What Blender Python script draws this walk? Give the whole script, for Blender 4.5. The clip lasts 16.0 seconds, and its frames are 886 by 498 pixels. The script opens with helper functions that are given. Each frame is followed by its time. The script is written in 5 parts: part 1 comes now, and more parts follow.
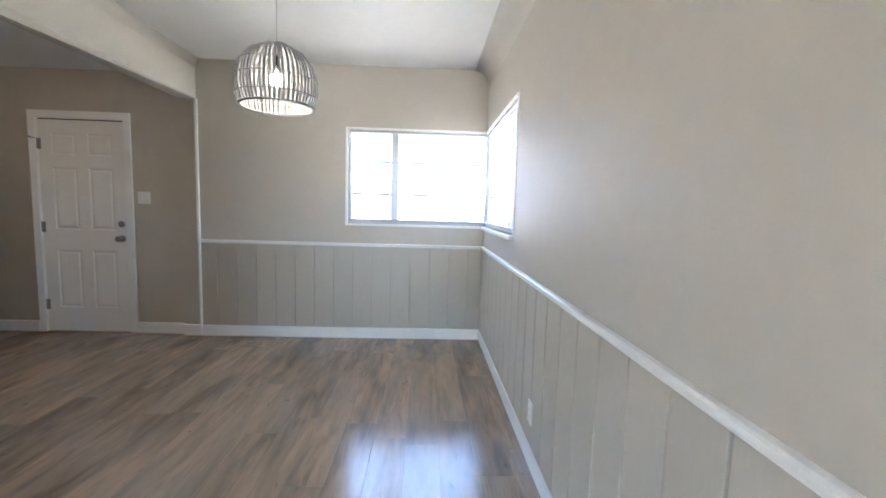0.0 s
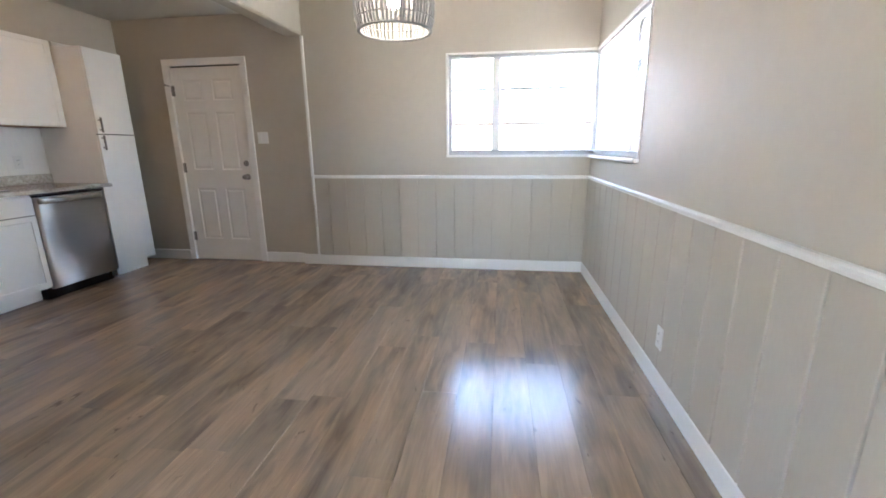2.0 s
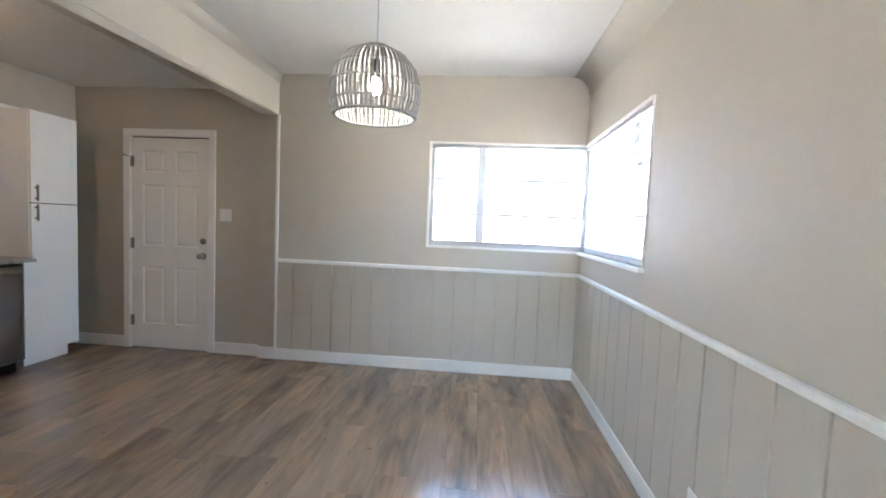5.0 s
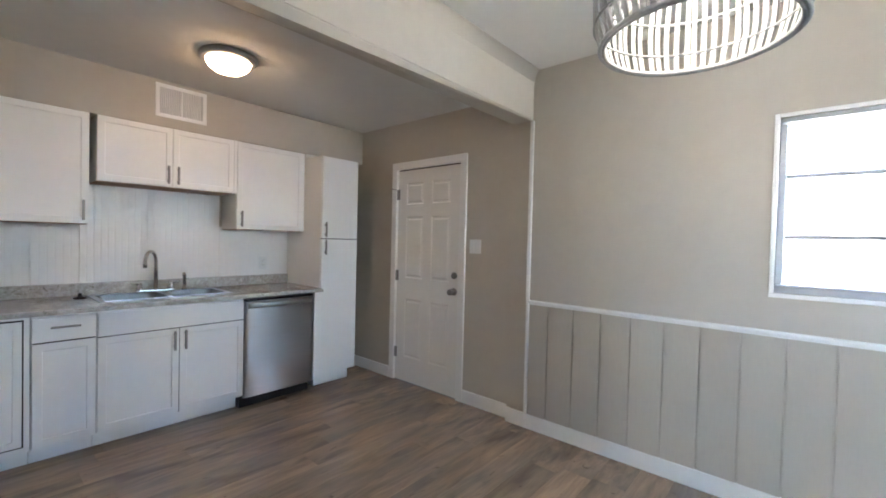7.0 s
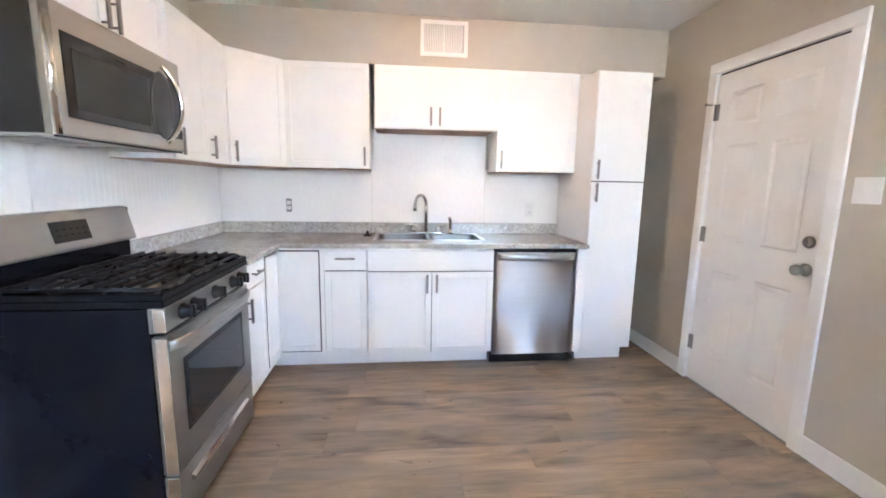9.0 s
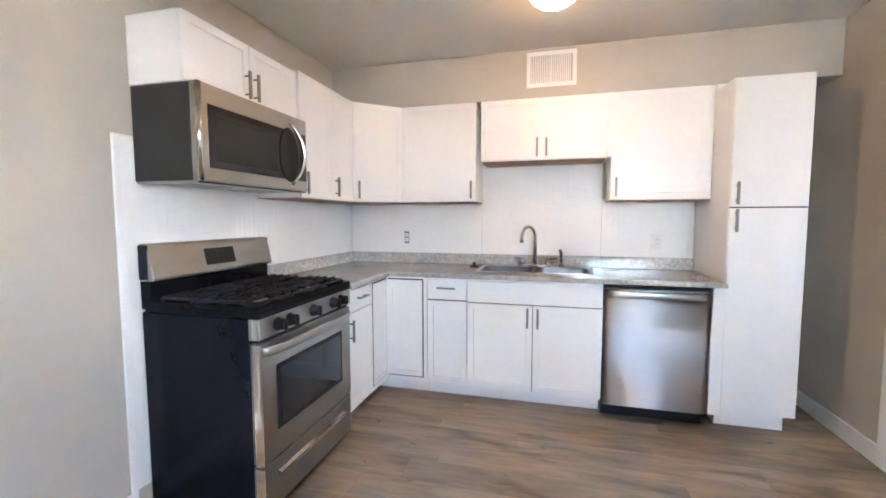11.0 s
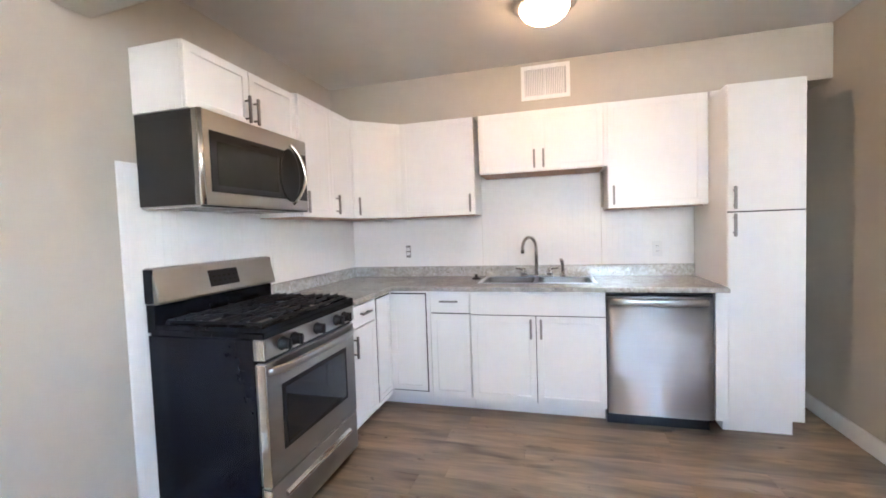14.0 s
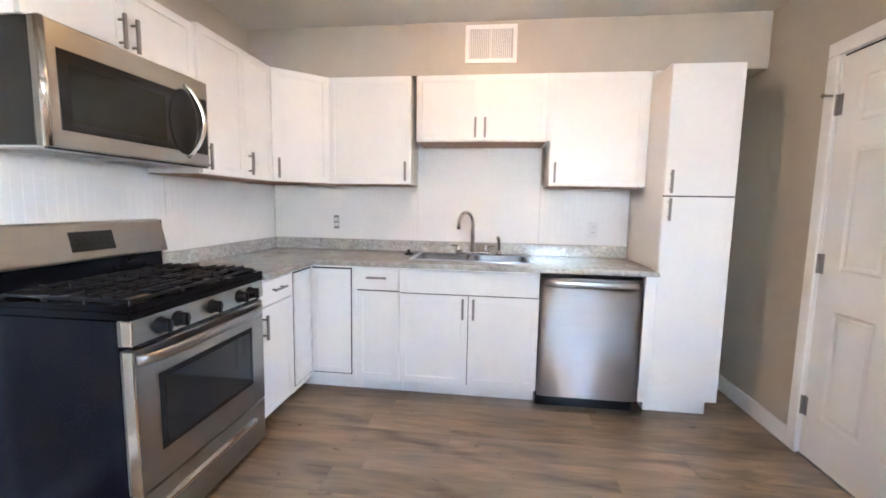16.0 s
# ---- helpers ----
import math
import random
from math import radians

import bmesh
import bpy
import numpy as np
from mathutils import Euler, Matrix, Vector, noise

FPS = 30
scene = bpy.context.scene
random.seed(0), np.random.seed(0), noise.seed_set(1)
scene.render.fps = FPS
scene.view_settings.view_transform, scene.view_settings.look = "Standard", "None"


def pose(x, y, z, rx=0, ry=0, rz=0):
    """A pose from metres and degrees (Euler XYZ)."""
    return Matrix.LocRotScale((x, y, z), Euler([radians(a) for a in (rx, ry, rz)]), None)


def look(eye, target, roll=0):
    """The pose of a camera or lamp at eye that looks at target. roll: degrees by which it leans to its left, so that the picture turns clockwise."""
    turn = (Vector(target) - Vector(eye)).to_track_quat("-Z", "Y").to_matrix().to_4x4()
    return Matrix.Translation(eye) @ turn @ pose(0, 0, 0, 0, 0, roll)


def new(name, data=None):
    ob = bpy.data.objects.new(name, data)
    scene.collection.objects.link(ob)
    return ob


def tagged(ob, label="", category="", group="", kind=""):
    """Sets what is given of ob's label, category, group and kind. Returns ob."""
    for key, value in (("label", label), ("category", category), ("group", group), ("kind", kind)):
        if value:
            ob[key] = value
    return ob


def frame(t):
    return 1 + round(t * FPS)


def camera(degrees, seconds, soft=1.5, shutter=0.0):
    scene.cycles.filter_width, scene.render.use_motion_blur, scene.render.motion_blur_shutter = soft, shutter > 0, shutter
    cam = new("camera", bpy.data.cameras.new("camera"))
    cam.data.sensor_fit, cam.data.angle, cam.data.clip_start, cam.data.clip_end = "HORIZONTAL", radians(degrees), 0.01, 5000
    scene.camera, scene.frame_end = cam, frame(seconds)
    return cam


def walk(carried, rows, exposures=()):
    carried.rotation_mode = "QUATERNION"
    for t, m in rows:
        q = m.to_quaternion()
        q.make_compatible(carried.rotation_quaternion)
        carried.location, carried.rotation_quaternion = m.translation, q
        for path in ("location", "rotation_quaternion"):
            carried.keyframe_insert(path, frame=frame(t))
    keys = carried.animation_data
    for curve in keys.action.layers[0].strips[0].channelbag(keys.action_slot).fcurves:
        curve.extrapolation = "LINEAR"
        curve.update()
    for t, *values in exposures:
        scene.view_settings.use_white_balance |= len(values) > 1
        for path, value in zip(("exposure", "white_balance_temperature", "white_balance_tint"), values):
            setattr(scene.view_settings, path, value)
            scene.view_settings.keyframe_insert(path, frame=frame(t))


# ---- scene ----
cam = camera(94.0, 16.0, soft=1.8)
EXPOSURES = [
    (0.0, 5.4, 5800, 8),
    (0.6, 5.47, 5900, 8),
    (1.5, 5.6, 6100, 10),
    (3.2, 5.6, 6200, 11),
    (5.3, 5.55, 5900, 8),
    (6.5, 5.42, 5850, 8),
    (7.5, 6.1, 5800, 9),
    (8.2, 6.5, 5750, 9),
    (9.0, 6.82, 5850, 12),
    (12.3, 6.58, 6050, 13),
    (16.0, 6.66, 6100, 13),
]
PATH = [
    (0, (0.175, 0.381, 1.297), (0.263, 2.369, 1.106), 1.7),
    (0.2, (0.177, 0.431, 1.228), (0.051, 2.42, 1.056), 1.8),
    (0.5, (0.081, 0.428, 1.291), (-0.333, 2.364, 1.008), 1.8),
    (1, (0.0, 0.422, 1.268), (-0.304, 2.362, 0.884), 0.8),
    (1.5, (-0.095, 0.366, 1.217), (-0.368, 2.29, 0.743), -0.2),
    (2, (-0.075, 0.35, 1.219), (-0.343, 2.272, 0.738), -0.5),
    (2.5, (-0.064, 0.341, 1.255), (-0.252, 2.292, 0.857), 0.2),
    (3, (-0.063, 0.353, 1.283), (-0.149, 2.336, 1.039), 1.1),
    (3.2, (-0.082, 0.349, 1.293), (-0.134, 2.338, 1.093), 1.6),
    (5.3, (-0.164, 0.929, 1.347), (-0.362, 2.918, 1.264), 1.9),
    (5.5, (-0.218, 1.053, 1.394), (-0.467, 3.037, 1.369), 0.5),
    (5.7, (-0.244, 1.169, 1.442), (-0.531, 3.148, 1.455), -0.7),
    (6, (-0.318, 1.274, 1.449), (-0.617, 3.252, 1.44), -1.0),
    (6.2, (-0.324, 1.39, 1.378), (-0.766, 3.34, 1.325), -0.5),
    (6.5, (-0.333, 1.568, 1.407), (-1.032, 3.442, 1.41), 1.3),
    (6.7, (-0.382, 1.65, 1.4), (-1.384, 3.381, 1.433), 2.7),
    (7, (-0.475, 1.722, 1.364), (-1.788, 3.231, 1.324), 1.4),
    (7.2, (-0.558, 1.806, 1.39), (-1.989, 3.201, 1.312), 0.8),
    (7.5, (-0.641, 1.936, 1.357), (-2.244, 3.129, 1.287), -0.0),
    (7.7, (-0.705, 1.958, 1.384), (-2.385, 3.035, 1.264), -0.6),
    (8, (-0.743, 2.104, 1.335), (-2.566, 2.911, 1.169), 0.8),
    (8.2, (-0.786, 2.189, 1.367), (-2.667, 2.829, 1.137), 1.0),
    (8.5, (-0.797, 2.289, 1.333), (-2.73, 2.719, 1.055), 1.9),
    (9, (-0.913, 2.455, 1.318), (-2.878, 2.668, 1.008), 1.0),
    (9.5, (-1.018, 2.555, 1.298), (-3.003, 2.537, 1.048), 0.2),
    (10, (-0.996, 2.729, 1.289), (-2.935, 2.312, 1.028), 0.8),
    (12.5, (-0.928, 2.818, 1.305), (-2.855, 2.293, 1.212), -0.8),
    (13, (-0.925, 2.814, 1.304), (-2.844, 2.261, 1.2), -1.1),
    (13.5, (-0.929, 2.819, 1.302), (-2.843, 2.254, 1.179), -1.7),
    (14, (-0.937, 2.816, 1.311), (-2.865, 2.294, 1.218), -2.0),
    (14.5, (-0.941, 2.826, 1.307), (-2.882, 2.352, 1.227), -1.7),
    (15, (-0.937, 2.835, 1.305), (-2.868, 2.323, 1.21), -3.0),
    (15.5, (-0.97, 2.831, 1.303), (-2.91, 2.367, 1.152), 0.2),
    (15.7, (-1.036, 2.87, 1.278), (-2.985, 2.462, 1.088), -0.2),
    (16, (-1.167, 2.833, 1.287), (-3.14, 2.59, 1.071), 1.0),
]
walk(cam, [(t, look(eye, target, roll)) for t, eye, target, roll in PATH], exposures=EXPOSURES)

# ---- world, sun, exposure ----
world = bpy.data.worlds.new("sky")
scene.world = world
world.use_nodes = True
wn = world.node_tree.nodes
sky = wn.new("ShaderNodeTexSky")
sky.sky_type = "NISHITA"
sky.sun_disc = False
sky.sun_elevation = radians(71)
sky.sun_rotation = radians(263)
sky.dust_density = 2.0
wn["Background"].inputs["Strength"].default_value = 0.15
world.node_tree.links.new(sky.outputs["Color"], wn["Background"].inputs["Color"])
sun_data = bpy.data.lights.new("sun", "SUN")
sun_data.energy, sun_data.angle, sun_data.color = 5.0, radians(0.5), (1.0, 0.95, 0.88)
sun = new("sun", sun_data)
sun.matrix_world = look((-8.0, -1.0, 23.4), (0.0, 0.0, 0.0))

# ---- materials ----


def material(name, base, rough=0.5, metal=0.0, vary=0.06, scale=6.0, bump=0.0, bump_scale=200.0, spec=0.5, stretch=(1, 1, 1)):
    """Painted or metal surface: two scales of tone variation and a fine relief."""
    m = bpy.data.materials.new(name)
    m.use_nodes = True
    n, l = m.node_tree.nodes, m.node_tree.links
    b = n["Principled BSDF"]
    b.inputs["Roughness"].default_value, b.inputs["Metallic"].default_value = rough, metal
    b.inputs["Specular IOR Level"].default_value = spec
    co = n.new("ShaderNodeTexCoord")
    mp = n.new("ShaderNodeMapping")
    mp.inputs["Scale"].default_value = stretch
    l.new(co.outputs["Object"], mp.inputs["Vector"])
    big, small = n.new("ShaderNodeTexNoise"), n.new("ShaderNodeTexNoise")
    big.inputs["Scale"].default_value, small.inputs["Scale"].default_value = scale * 0.25, scale * 6
    small.inputs["Detail"].default_value = 4
    for t in (big, small):
        l.new(mp.outputs["Vector"], t.inputs["Vector"])
    add = n.new("ShaderNodeMath")
    add.operation = "ADD"
    l.new(big.outputs["Fac"], add.inputs[0])
    l.new(small.outputs["Fac"], add.inputs[1])
    ramp = n.new("ShaderNodeMapRange")
    ramp.inputs["From Min"].default_value, ramp.inputs["From Max"].default_value = 0.6, 1.4
    ramp.inputs["To Min"].default_value, ramp.inputs["To Max"].default_value = 1 - vary, 1 + vary
    l.new(add.outputs[0], ramp.inputs["Value"])
    mul = n.new("ShaderNodeVectorMath")
    mul.operation = "SCALE"
    mul.inputs[0].default_value = base
    l.new(ramp.outputs["Result"], mul.inputs["Scale"])
    l.new(mul.outputs["Vector"], b.inputs["Base Color"])
    rr = n.new("ShaderNodeMapRange")
    rr.inputs["To Min"].default_value, rr.inputs["To Max"].default_value = rough * 0.85, min(1, rough * 1.15)
    l.new(big.outputs["Fac"], rr.inputs["Value"])
    l.new(rr.outputs["Result"], b.inputs["Roughness"])
    if bump:
        tex, bp = n.new("ShaderNodeTexNoise"), n.new("ShaderNodeBump")
        tex.inputs["Scale"].default_value, tex.inputs["Detail"].default_value = bump_scale, 3
        bp.inputs["Strength"].default_value, bp.inputs["Distance"].default_value = bump, 0.002
        l.new(mp.outputs["Vector"], tex.inputs["Vector"])
        l.new(tex.outputs["Fac"], bp.inputs["Height"])
        l.new(bp.outputs["Normal"], b.inputs["Normal"])
    return m


def brushed(name, base, rough, axis):
    """Brushed stainless steel with its grain along one axis."""
    stretch = [60.0, 60.0, 60.0]
    stretch[axis] = 1.0
    m = material(name, base, rough, 1.0, 0.05, 2.0, 0.05, 6.0, stretch=stretch)
    return m


def glowing(name, colour, strength):
    m = bpy.data.materials.new(name)
    m.use_nodes = True
    b = m.node_tree.nodes["Principled BSDF"]
    b.inputs["Base Color"].default_value = (0.9, 0.9, 0.88, 1)
    b.inputs["Emission Color"].default_value = (*colour, 1)
    b.inputs["Emission Strength"].default_value = strength
    return m


def plank_material():
    """Grey-brown vinyl oak: tone by plank, long streaks, knots and a satin coat."""
    m = bpy.data.materials.new("vinyl_plank")
    m.use_nodes = True
    n, l = m.node_tree.nodes, m.node_tree.links
    b = n["Principled BSDF"]
    co, info = n.new("ShaderNodeTexCoord"), n.new("ShaderNodeObjectInfo")
    shift = n.new("ShaderNodeVectorMath")
    shift.operation = "SCALE"
    shift.inputs[0].default_value = (37.0, 91.0, 13.0)
    l.new(info.outputs["Random"], shift.inputs["Scale"])
    off = n.new("ShaderNodeVectorMath")
    off.operation = "ADD"
    l.new(co.outputs["Object"], off.inputs[0])
    l.new(shift.outputs["Vector"], off.inputs[1])
    def streak(sx, sy, detail, distort):
        mp, t = n.new("ShaderNodeMapping"), n.new("ShaderNodeTexNoise")
        mp.inputs["Scale"].default_value = (sx, sy, 1.0)
        t.inputs["Scale"].default_value, t.inputs["Detail"].default_value, t.inputs["Distortion"].default_value = 1.0, detail, distort
        l.new(off.outputs["Vector"], mp.inputs["Vector"])
        l.new(mp.outputs["Vector"], t.inputs["Vector"])
        return t.outputs["Fac"]
    broad, mid, fine = streak(5.5, 1.3, 2, 0.6), streak(20, 3.0, 3, 0.7), streak(120, 6, 3, 0.2)
    ramp = n.new("ShaderNodeValToRGB")
    e = ramp.color_ramp.elements
    e[0].position, e[0].color = 0.33, (0.158, 0.119, 0.086, 1)
    e[1].position, e[1].color = 0.70, (0.440, 0.304, 0.190, 1)
    k = e.new(0.45)
    k.color = (0.255, 0.188, 0.127, 1)
    k = e.new(0.56)
    k.color = (0.346, 0.247, 0.160, 1)
    mix = n.new("ShaderNodeMath")
    mix.operation = "MULTIPLY_ADD"
    mix.inputs[1].default_value = 0.42
    l.new(mid, mix.inputs[0])
    part_ = n.new("ShaderNodeMath")
    part_.operation = "MULTIPLY"
    part_.inputs[1].default_value = 0.58
    l.new(broad, part_.inputs[0])
    l.new(part_.outputs[0], mix.inputs[2])
    l.new(mix.outputs[0], ramp.inputs["Fac"])
    tone = n.new("ShaderNodeMapRange")
    tone.inputs["To Min"].default_value, tone.inputs["To Max"].default_value = 0.90, 1.12
    l.new(info.outputs["Random"], tone.inputs["Value"])
    grey = n.new("ShaderNodeMix")
    grey.data_type = "RGBA"
    grey.inputs["B"].default_value = (0.264, 0.218, 0.168, 1)
    gf = n.new("ShaderNodeMapRange")
    gf.inputs["From Min"].default_value, gf.inputs["From Max"].default_value = 0.40, 0.66
    gf.inputs["To Max"].default_value = 0.50
    l.new(streak(3.2, 0.7, 2, 0.5), gf.inputs["Value"])
    l.new(gf.outputs["Result"], grey.inputs["Factor"])
    l.new(ramp.outputs["Color"], grey.inputs["A"])
    fm = n.new("ShaderNodeMapRange")
    fm.inputs["From Min"].default_value, fm.inputs["From Max"].default_value = 0.3, 0.7
    fm.inputs["To Min"].default_value, fm.inputs["To Max"].default_value = 0.93, 1.06
    l.new(fine, fm.inputs["Value"])
    tm = n.new("ShaderNodeMath")
    tm.operation = "MULTIPLY"
    l.new(fm.outputs["Result"], tm.inputs[0])
    l.new(tone.outputs["Result"], tm.inputs[1])
    out = n.new("ShaderNodeVectorMath")
    out.operation = "SCALE"
    knot = n.new("ShaderNodeMapRange")
    knot.inputs["From Min"].default_value, knot.inputs["From Max"].default_value = 0.21, 0.31
    knot.inputs["To Min"].default_value = 0.45
    l.new(streak(17, 6.5, 2, 1.6), knot.inputs["Value"])
    dark = n.new("ShaderNodeVectorMath")
    dark.operation = "SCALE"
    l.new(grey.outputs["Result"], dark.inputs[0])
    l.new(knot.outputs["Result"], dark.inputs["Scale"])
    l.new(dark.outputs["Vector"], out.inputs[0])
    l.new(tm.outputs[0], out.inputs["Scale"])
    l.new(out.outputs["Vector"], b.inputs["Base Color"])
    rg = n.new("ShaderNodeMapRange")
    rg.inputs["To Min"].default_value, rg.inputs["To Max"].default_value = 0.15, 0.24
    b.inputs["Specular IOR Level"].default_value = 0.7
    l.new(mid, rg.inputs["Value"])
    l.new(rg.outputs["Result"], b.inputs["Roughness"])
    bp = n.new("ShaderNodeBump")
    bp.inputs["Strength"].default_value, bp.inputs["Distance"].default_value = 0.10, 0.001
    l.new(fine, bp.inputs["Height"])
    l.new(bp.outputs["Normal"], b.inputs["Normal"])
    return m


def laminate_material():
    """Grey-beige stone-look laminate: soft clouds, pale grains, brown flecks and fine dark specks."""
    m = material("laminate", (0.5, 0.49, 0.47), 0.13, 0, 0.05, 8, spec=0.65)
    n, l = m.node_tree.nodes, m.node_tree.links
    b = n["Principled BSDF"]
    co = n.new("ShaderNodeTexCoord")
    def field(scale, detail, distort):
        t = n.new("ShaderNodeTexNoise")
        t.inputs["Scale"].default_value, t.inputs["Detail"].default_value, t.inputs["Distortion"].default_value = scale, detail, distort
        l.new(co.outputs["Object"], t.inputs["Vector"])
        return t.outputs["Fac"]
    r = n.new("ShaderNodeValToRGB")
    e = r.color_ramp.elements
    e[0].position, e[0].color = 0.36, (0.31, 0.295, 0.275, 1)
    e[1].position, e[1].color = 0.64, (0.50, 0.49, 0.47, 1)
    k = e.new(0.50)
    k.color = (0.40, 0.385, 0.362, 1)
    avg = n.new("ShaderNodeMix")
    avg.inputs["Factor"].default_value = 0.6
    l.new(field(9, 4, 0.8), avg.inputs["A"])
    l.new(field(42, 3, 0.6), avg.inputs["B"])
    l.new(avg.outputs["Result"], r.inputs["Fac"])
    last = r.outputs["Color"]
    for scale, detail, distort, lo, hi, colour, most in ((26, 3, 1.8, 0.35, 0.29, (0.15, 0.125, 0.105, 1), 0.8), (75, 2, 0.4, 0.36, 0.28, (0.10, 0.09, 0.085, 1), 0.7), (33, 2, 1.2, 0.64, 0.72, (0.66, 0.65, 0.62, 1), 0.7)):
        f, mx = n.new("ShaderNodeMapRange"), n.new("ShaderNodeMix")
        f.inputs["From Min"].default_value, f.inputs["From Max"].default_value, f.inputs["To Max"].default_value = lo, hi, most
        l.new(field(scale, detail, distort), f.inputs["Value"])
        mx.data_type = "RGBA"
        l.new(f.outputs["Result"], mx.inputs["Factor"])
        l.new(last, mx.inputs["A"])
        mx.inputs["B"].default_value = colour
        last = mx.outputs["Result"]
    l.new(last, b.inputs["Base Color"])
    return m


def glass_material():
    m = bpy.data.materials.new("window_glass")
    m.use_nodes = True
    b = m.node_tree.nodes["Principled BSDF"]
    b.inputs["Base Color"].default_value = (0.78, 0.80, 0.80, 1)
    b.inputs["Roughness"].default_value, b.inputs["IOR"].default_value = 0.0, 1.45
    b.inputs["Transmission Weight"].default_value = 1.0
    return m


PAINT = material("greige_wall_paint", (0.485, 0.443, 0.374), 0.55, 0, 0.035, 2.5, 0.25, 130, spec=0.35)
CEIL = material("ceiling_paint", (0.66, 0.64, 0.60), 0.8, 0, 0.03, 2.0, 0.3, 90)
TRIM = material("white_trim_paint", (0.80, 0.79, 0.77), 0.35, 0, 0.03, 5, 0.05, 60)
DOORW = material("white_door_paint", (0.78, 0.765, 0.73), 0.4, 0, 0.03, 4, 0.06, 80)
CAB = material("white_cabinet_lacquer", (0.82, 0.81, 0.79), 0.33, 0, 0.02, 4)
BEAD = material("white_beadboard", (0.80, 0.79, 0.77), 0.35, 0, 0.03, 4)
RAWWOOD = material("raw_birch_plywood", (0.36, 0.22, 0.14), 0.6, 0, 0.15, 5, stretch=(1, 6, 1))
STEEL_X = brushed("stainless_along_x", (0.36, 0.345, 0.32), 0.30, 0)
STEEL_Y = brushed("stainless_along_y", (0.66, 0.66, 0.68), 0.64, 1)
tn = STEEL_Y.node_tree.nodes.new("ShaderNodeTangent")
tn.direction_type, tn.axis = "RADIAL", "Z"
STEEL_Y.node_tree.links.new(tn.outputs["Tangent"], STEEL_Y.node_tree.nodes["Principled BSDF"].inputs["Tangent"])
STEEL_Y.node_tree.nodes["Principled BSDF"].inputs["Anisotropic"].default_value = 1.0
STEEL_Y.node_tree.nodes["Principled BSDF"].inputs["Anisotropic Rotation"].default_value = 0.25
# Darker copy of the sink steel; shade inside the bowls is in its colour.
BOWL_SHADED = material("shaded_bowl_steel", (0.15, 0.143, 0.133), 0.36, 1.0, 0.08, 8)
SINK = material("sink_steel", (0.25, 0.24, 0.265), 0.30, 1.0, 0.08, 8)
NICKEL = material("brushed_nickel", (0.27, 0.258, 0.245), 0.42, 1.0, 0.05, 20)
TAPSTEEL = material("tap_steel", (0.52, 0.51, 0.50), 0.24, 1.0, 0.05, 20)
CHROME = material("polished_steel", (0.70, 0.69, 0.67), 0.12, 1.0, 0.03, 10)
BLACK = material("black_enamel", (0.005, 0.005, 0.006), 0.14, 0, 0.1, 5, spec=0.12)
BLACKSIDE = material("black_side_enamel", (0.005, 0.005, 0.007), 0.26, 0, 0.1, 5, spec=0.14)
BLACKMATT = material("black_cast_iron", (0.009, 0.009, 0.010), 0.42, 0, 0.15, 20, 0.3, 300)
BLACKPL = material("black_plastic", (0.008, 0.008, 0.008), 0.30, 0, 0.1, 10, spec=0.3)
DARKGLASS = material("dark_oven_glass", (0.018, 0.017, 0.016), 0.05, 0, 0.05, 5)
GREYGLASS = material("grey_screen_glass", (0.028, 0.027, 0.023), 0.16, 0, 0.05, 5, spec=0.18)
CHARCOAL = material("charcoal_sheet_steel", (0.022, 0.019, 0.017), 0.5, 0.1, 0.06, 6)
GREYPL = material("pale_grey_plastic", (0.45, 0.44, 0.43), 0.4, 0, 0.05, 10)
BRONZE = material("grey_bronze", (0.36, 0.36, 0.37), 0.35, 0.7, 0.08, 15)
RATTAN = material("greywashed_rattan", (0.25, 0.245, 0.24), 0.65, 0, 0.22, 25, 0.4, 120)
PLATE = material("white_switch_plastic", (0.74, 0.735, 0.72), 0.3, 0, 0.02, 10)
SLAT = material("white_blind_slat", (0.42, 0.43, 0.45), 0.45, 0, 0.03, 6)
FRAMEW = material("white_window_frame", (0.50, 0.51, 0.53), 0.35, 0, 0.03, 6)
# Near-black: painted shade in gaps and slots; also floor underlay and yard unit.
DARK_GAPSHADE = material("dark_and_gap_shade", (0.015, 0.014, 0.013), 0.8, 0, 0.1, 10)
LAMINATE, PLANK, GLASS = laminate_material(), plank_material(), glass_material()
YARD = material("pale_concrete_yard", (0.40, 0.36, 0.31), 0.9, 0, 0.15, 0.8, 0.4, 30)
STUCCO = material("pale_stucco", (0.52, 0.48, 0.43), 0.9, 0, 0.06, 1, 0.3, 60)
ROOFRED = material("red_brown_shingle", (0.26, 0.13, 0.10), 0.85, 0, 0.2, 3, 0.4, 30)
GALV = material("galvanised_steel", (0.32, 0.32, 0.33), 0.5, 0.7, 0.1, 10)
LEAF = material("olive_leaf", (0.07, 0.09, 0.04), 0.6, 0, 0.3, 8)
BARK = material("grey_bark", (0.14, 0.11, 0.09), 0.9, 0, 0.25, 10, 0.5, 40)
BULB = glowing("lamp_bulb_glow", (1.0, 0.88, 0.72), 5.0)
DOME = glowing("frosted_dome_glow", (1.0, 0.62, 0.32), 0.57)

# ---- mesh helpers ----


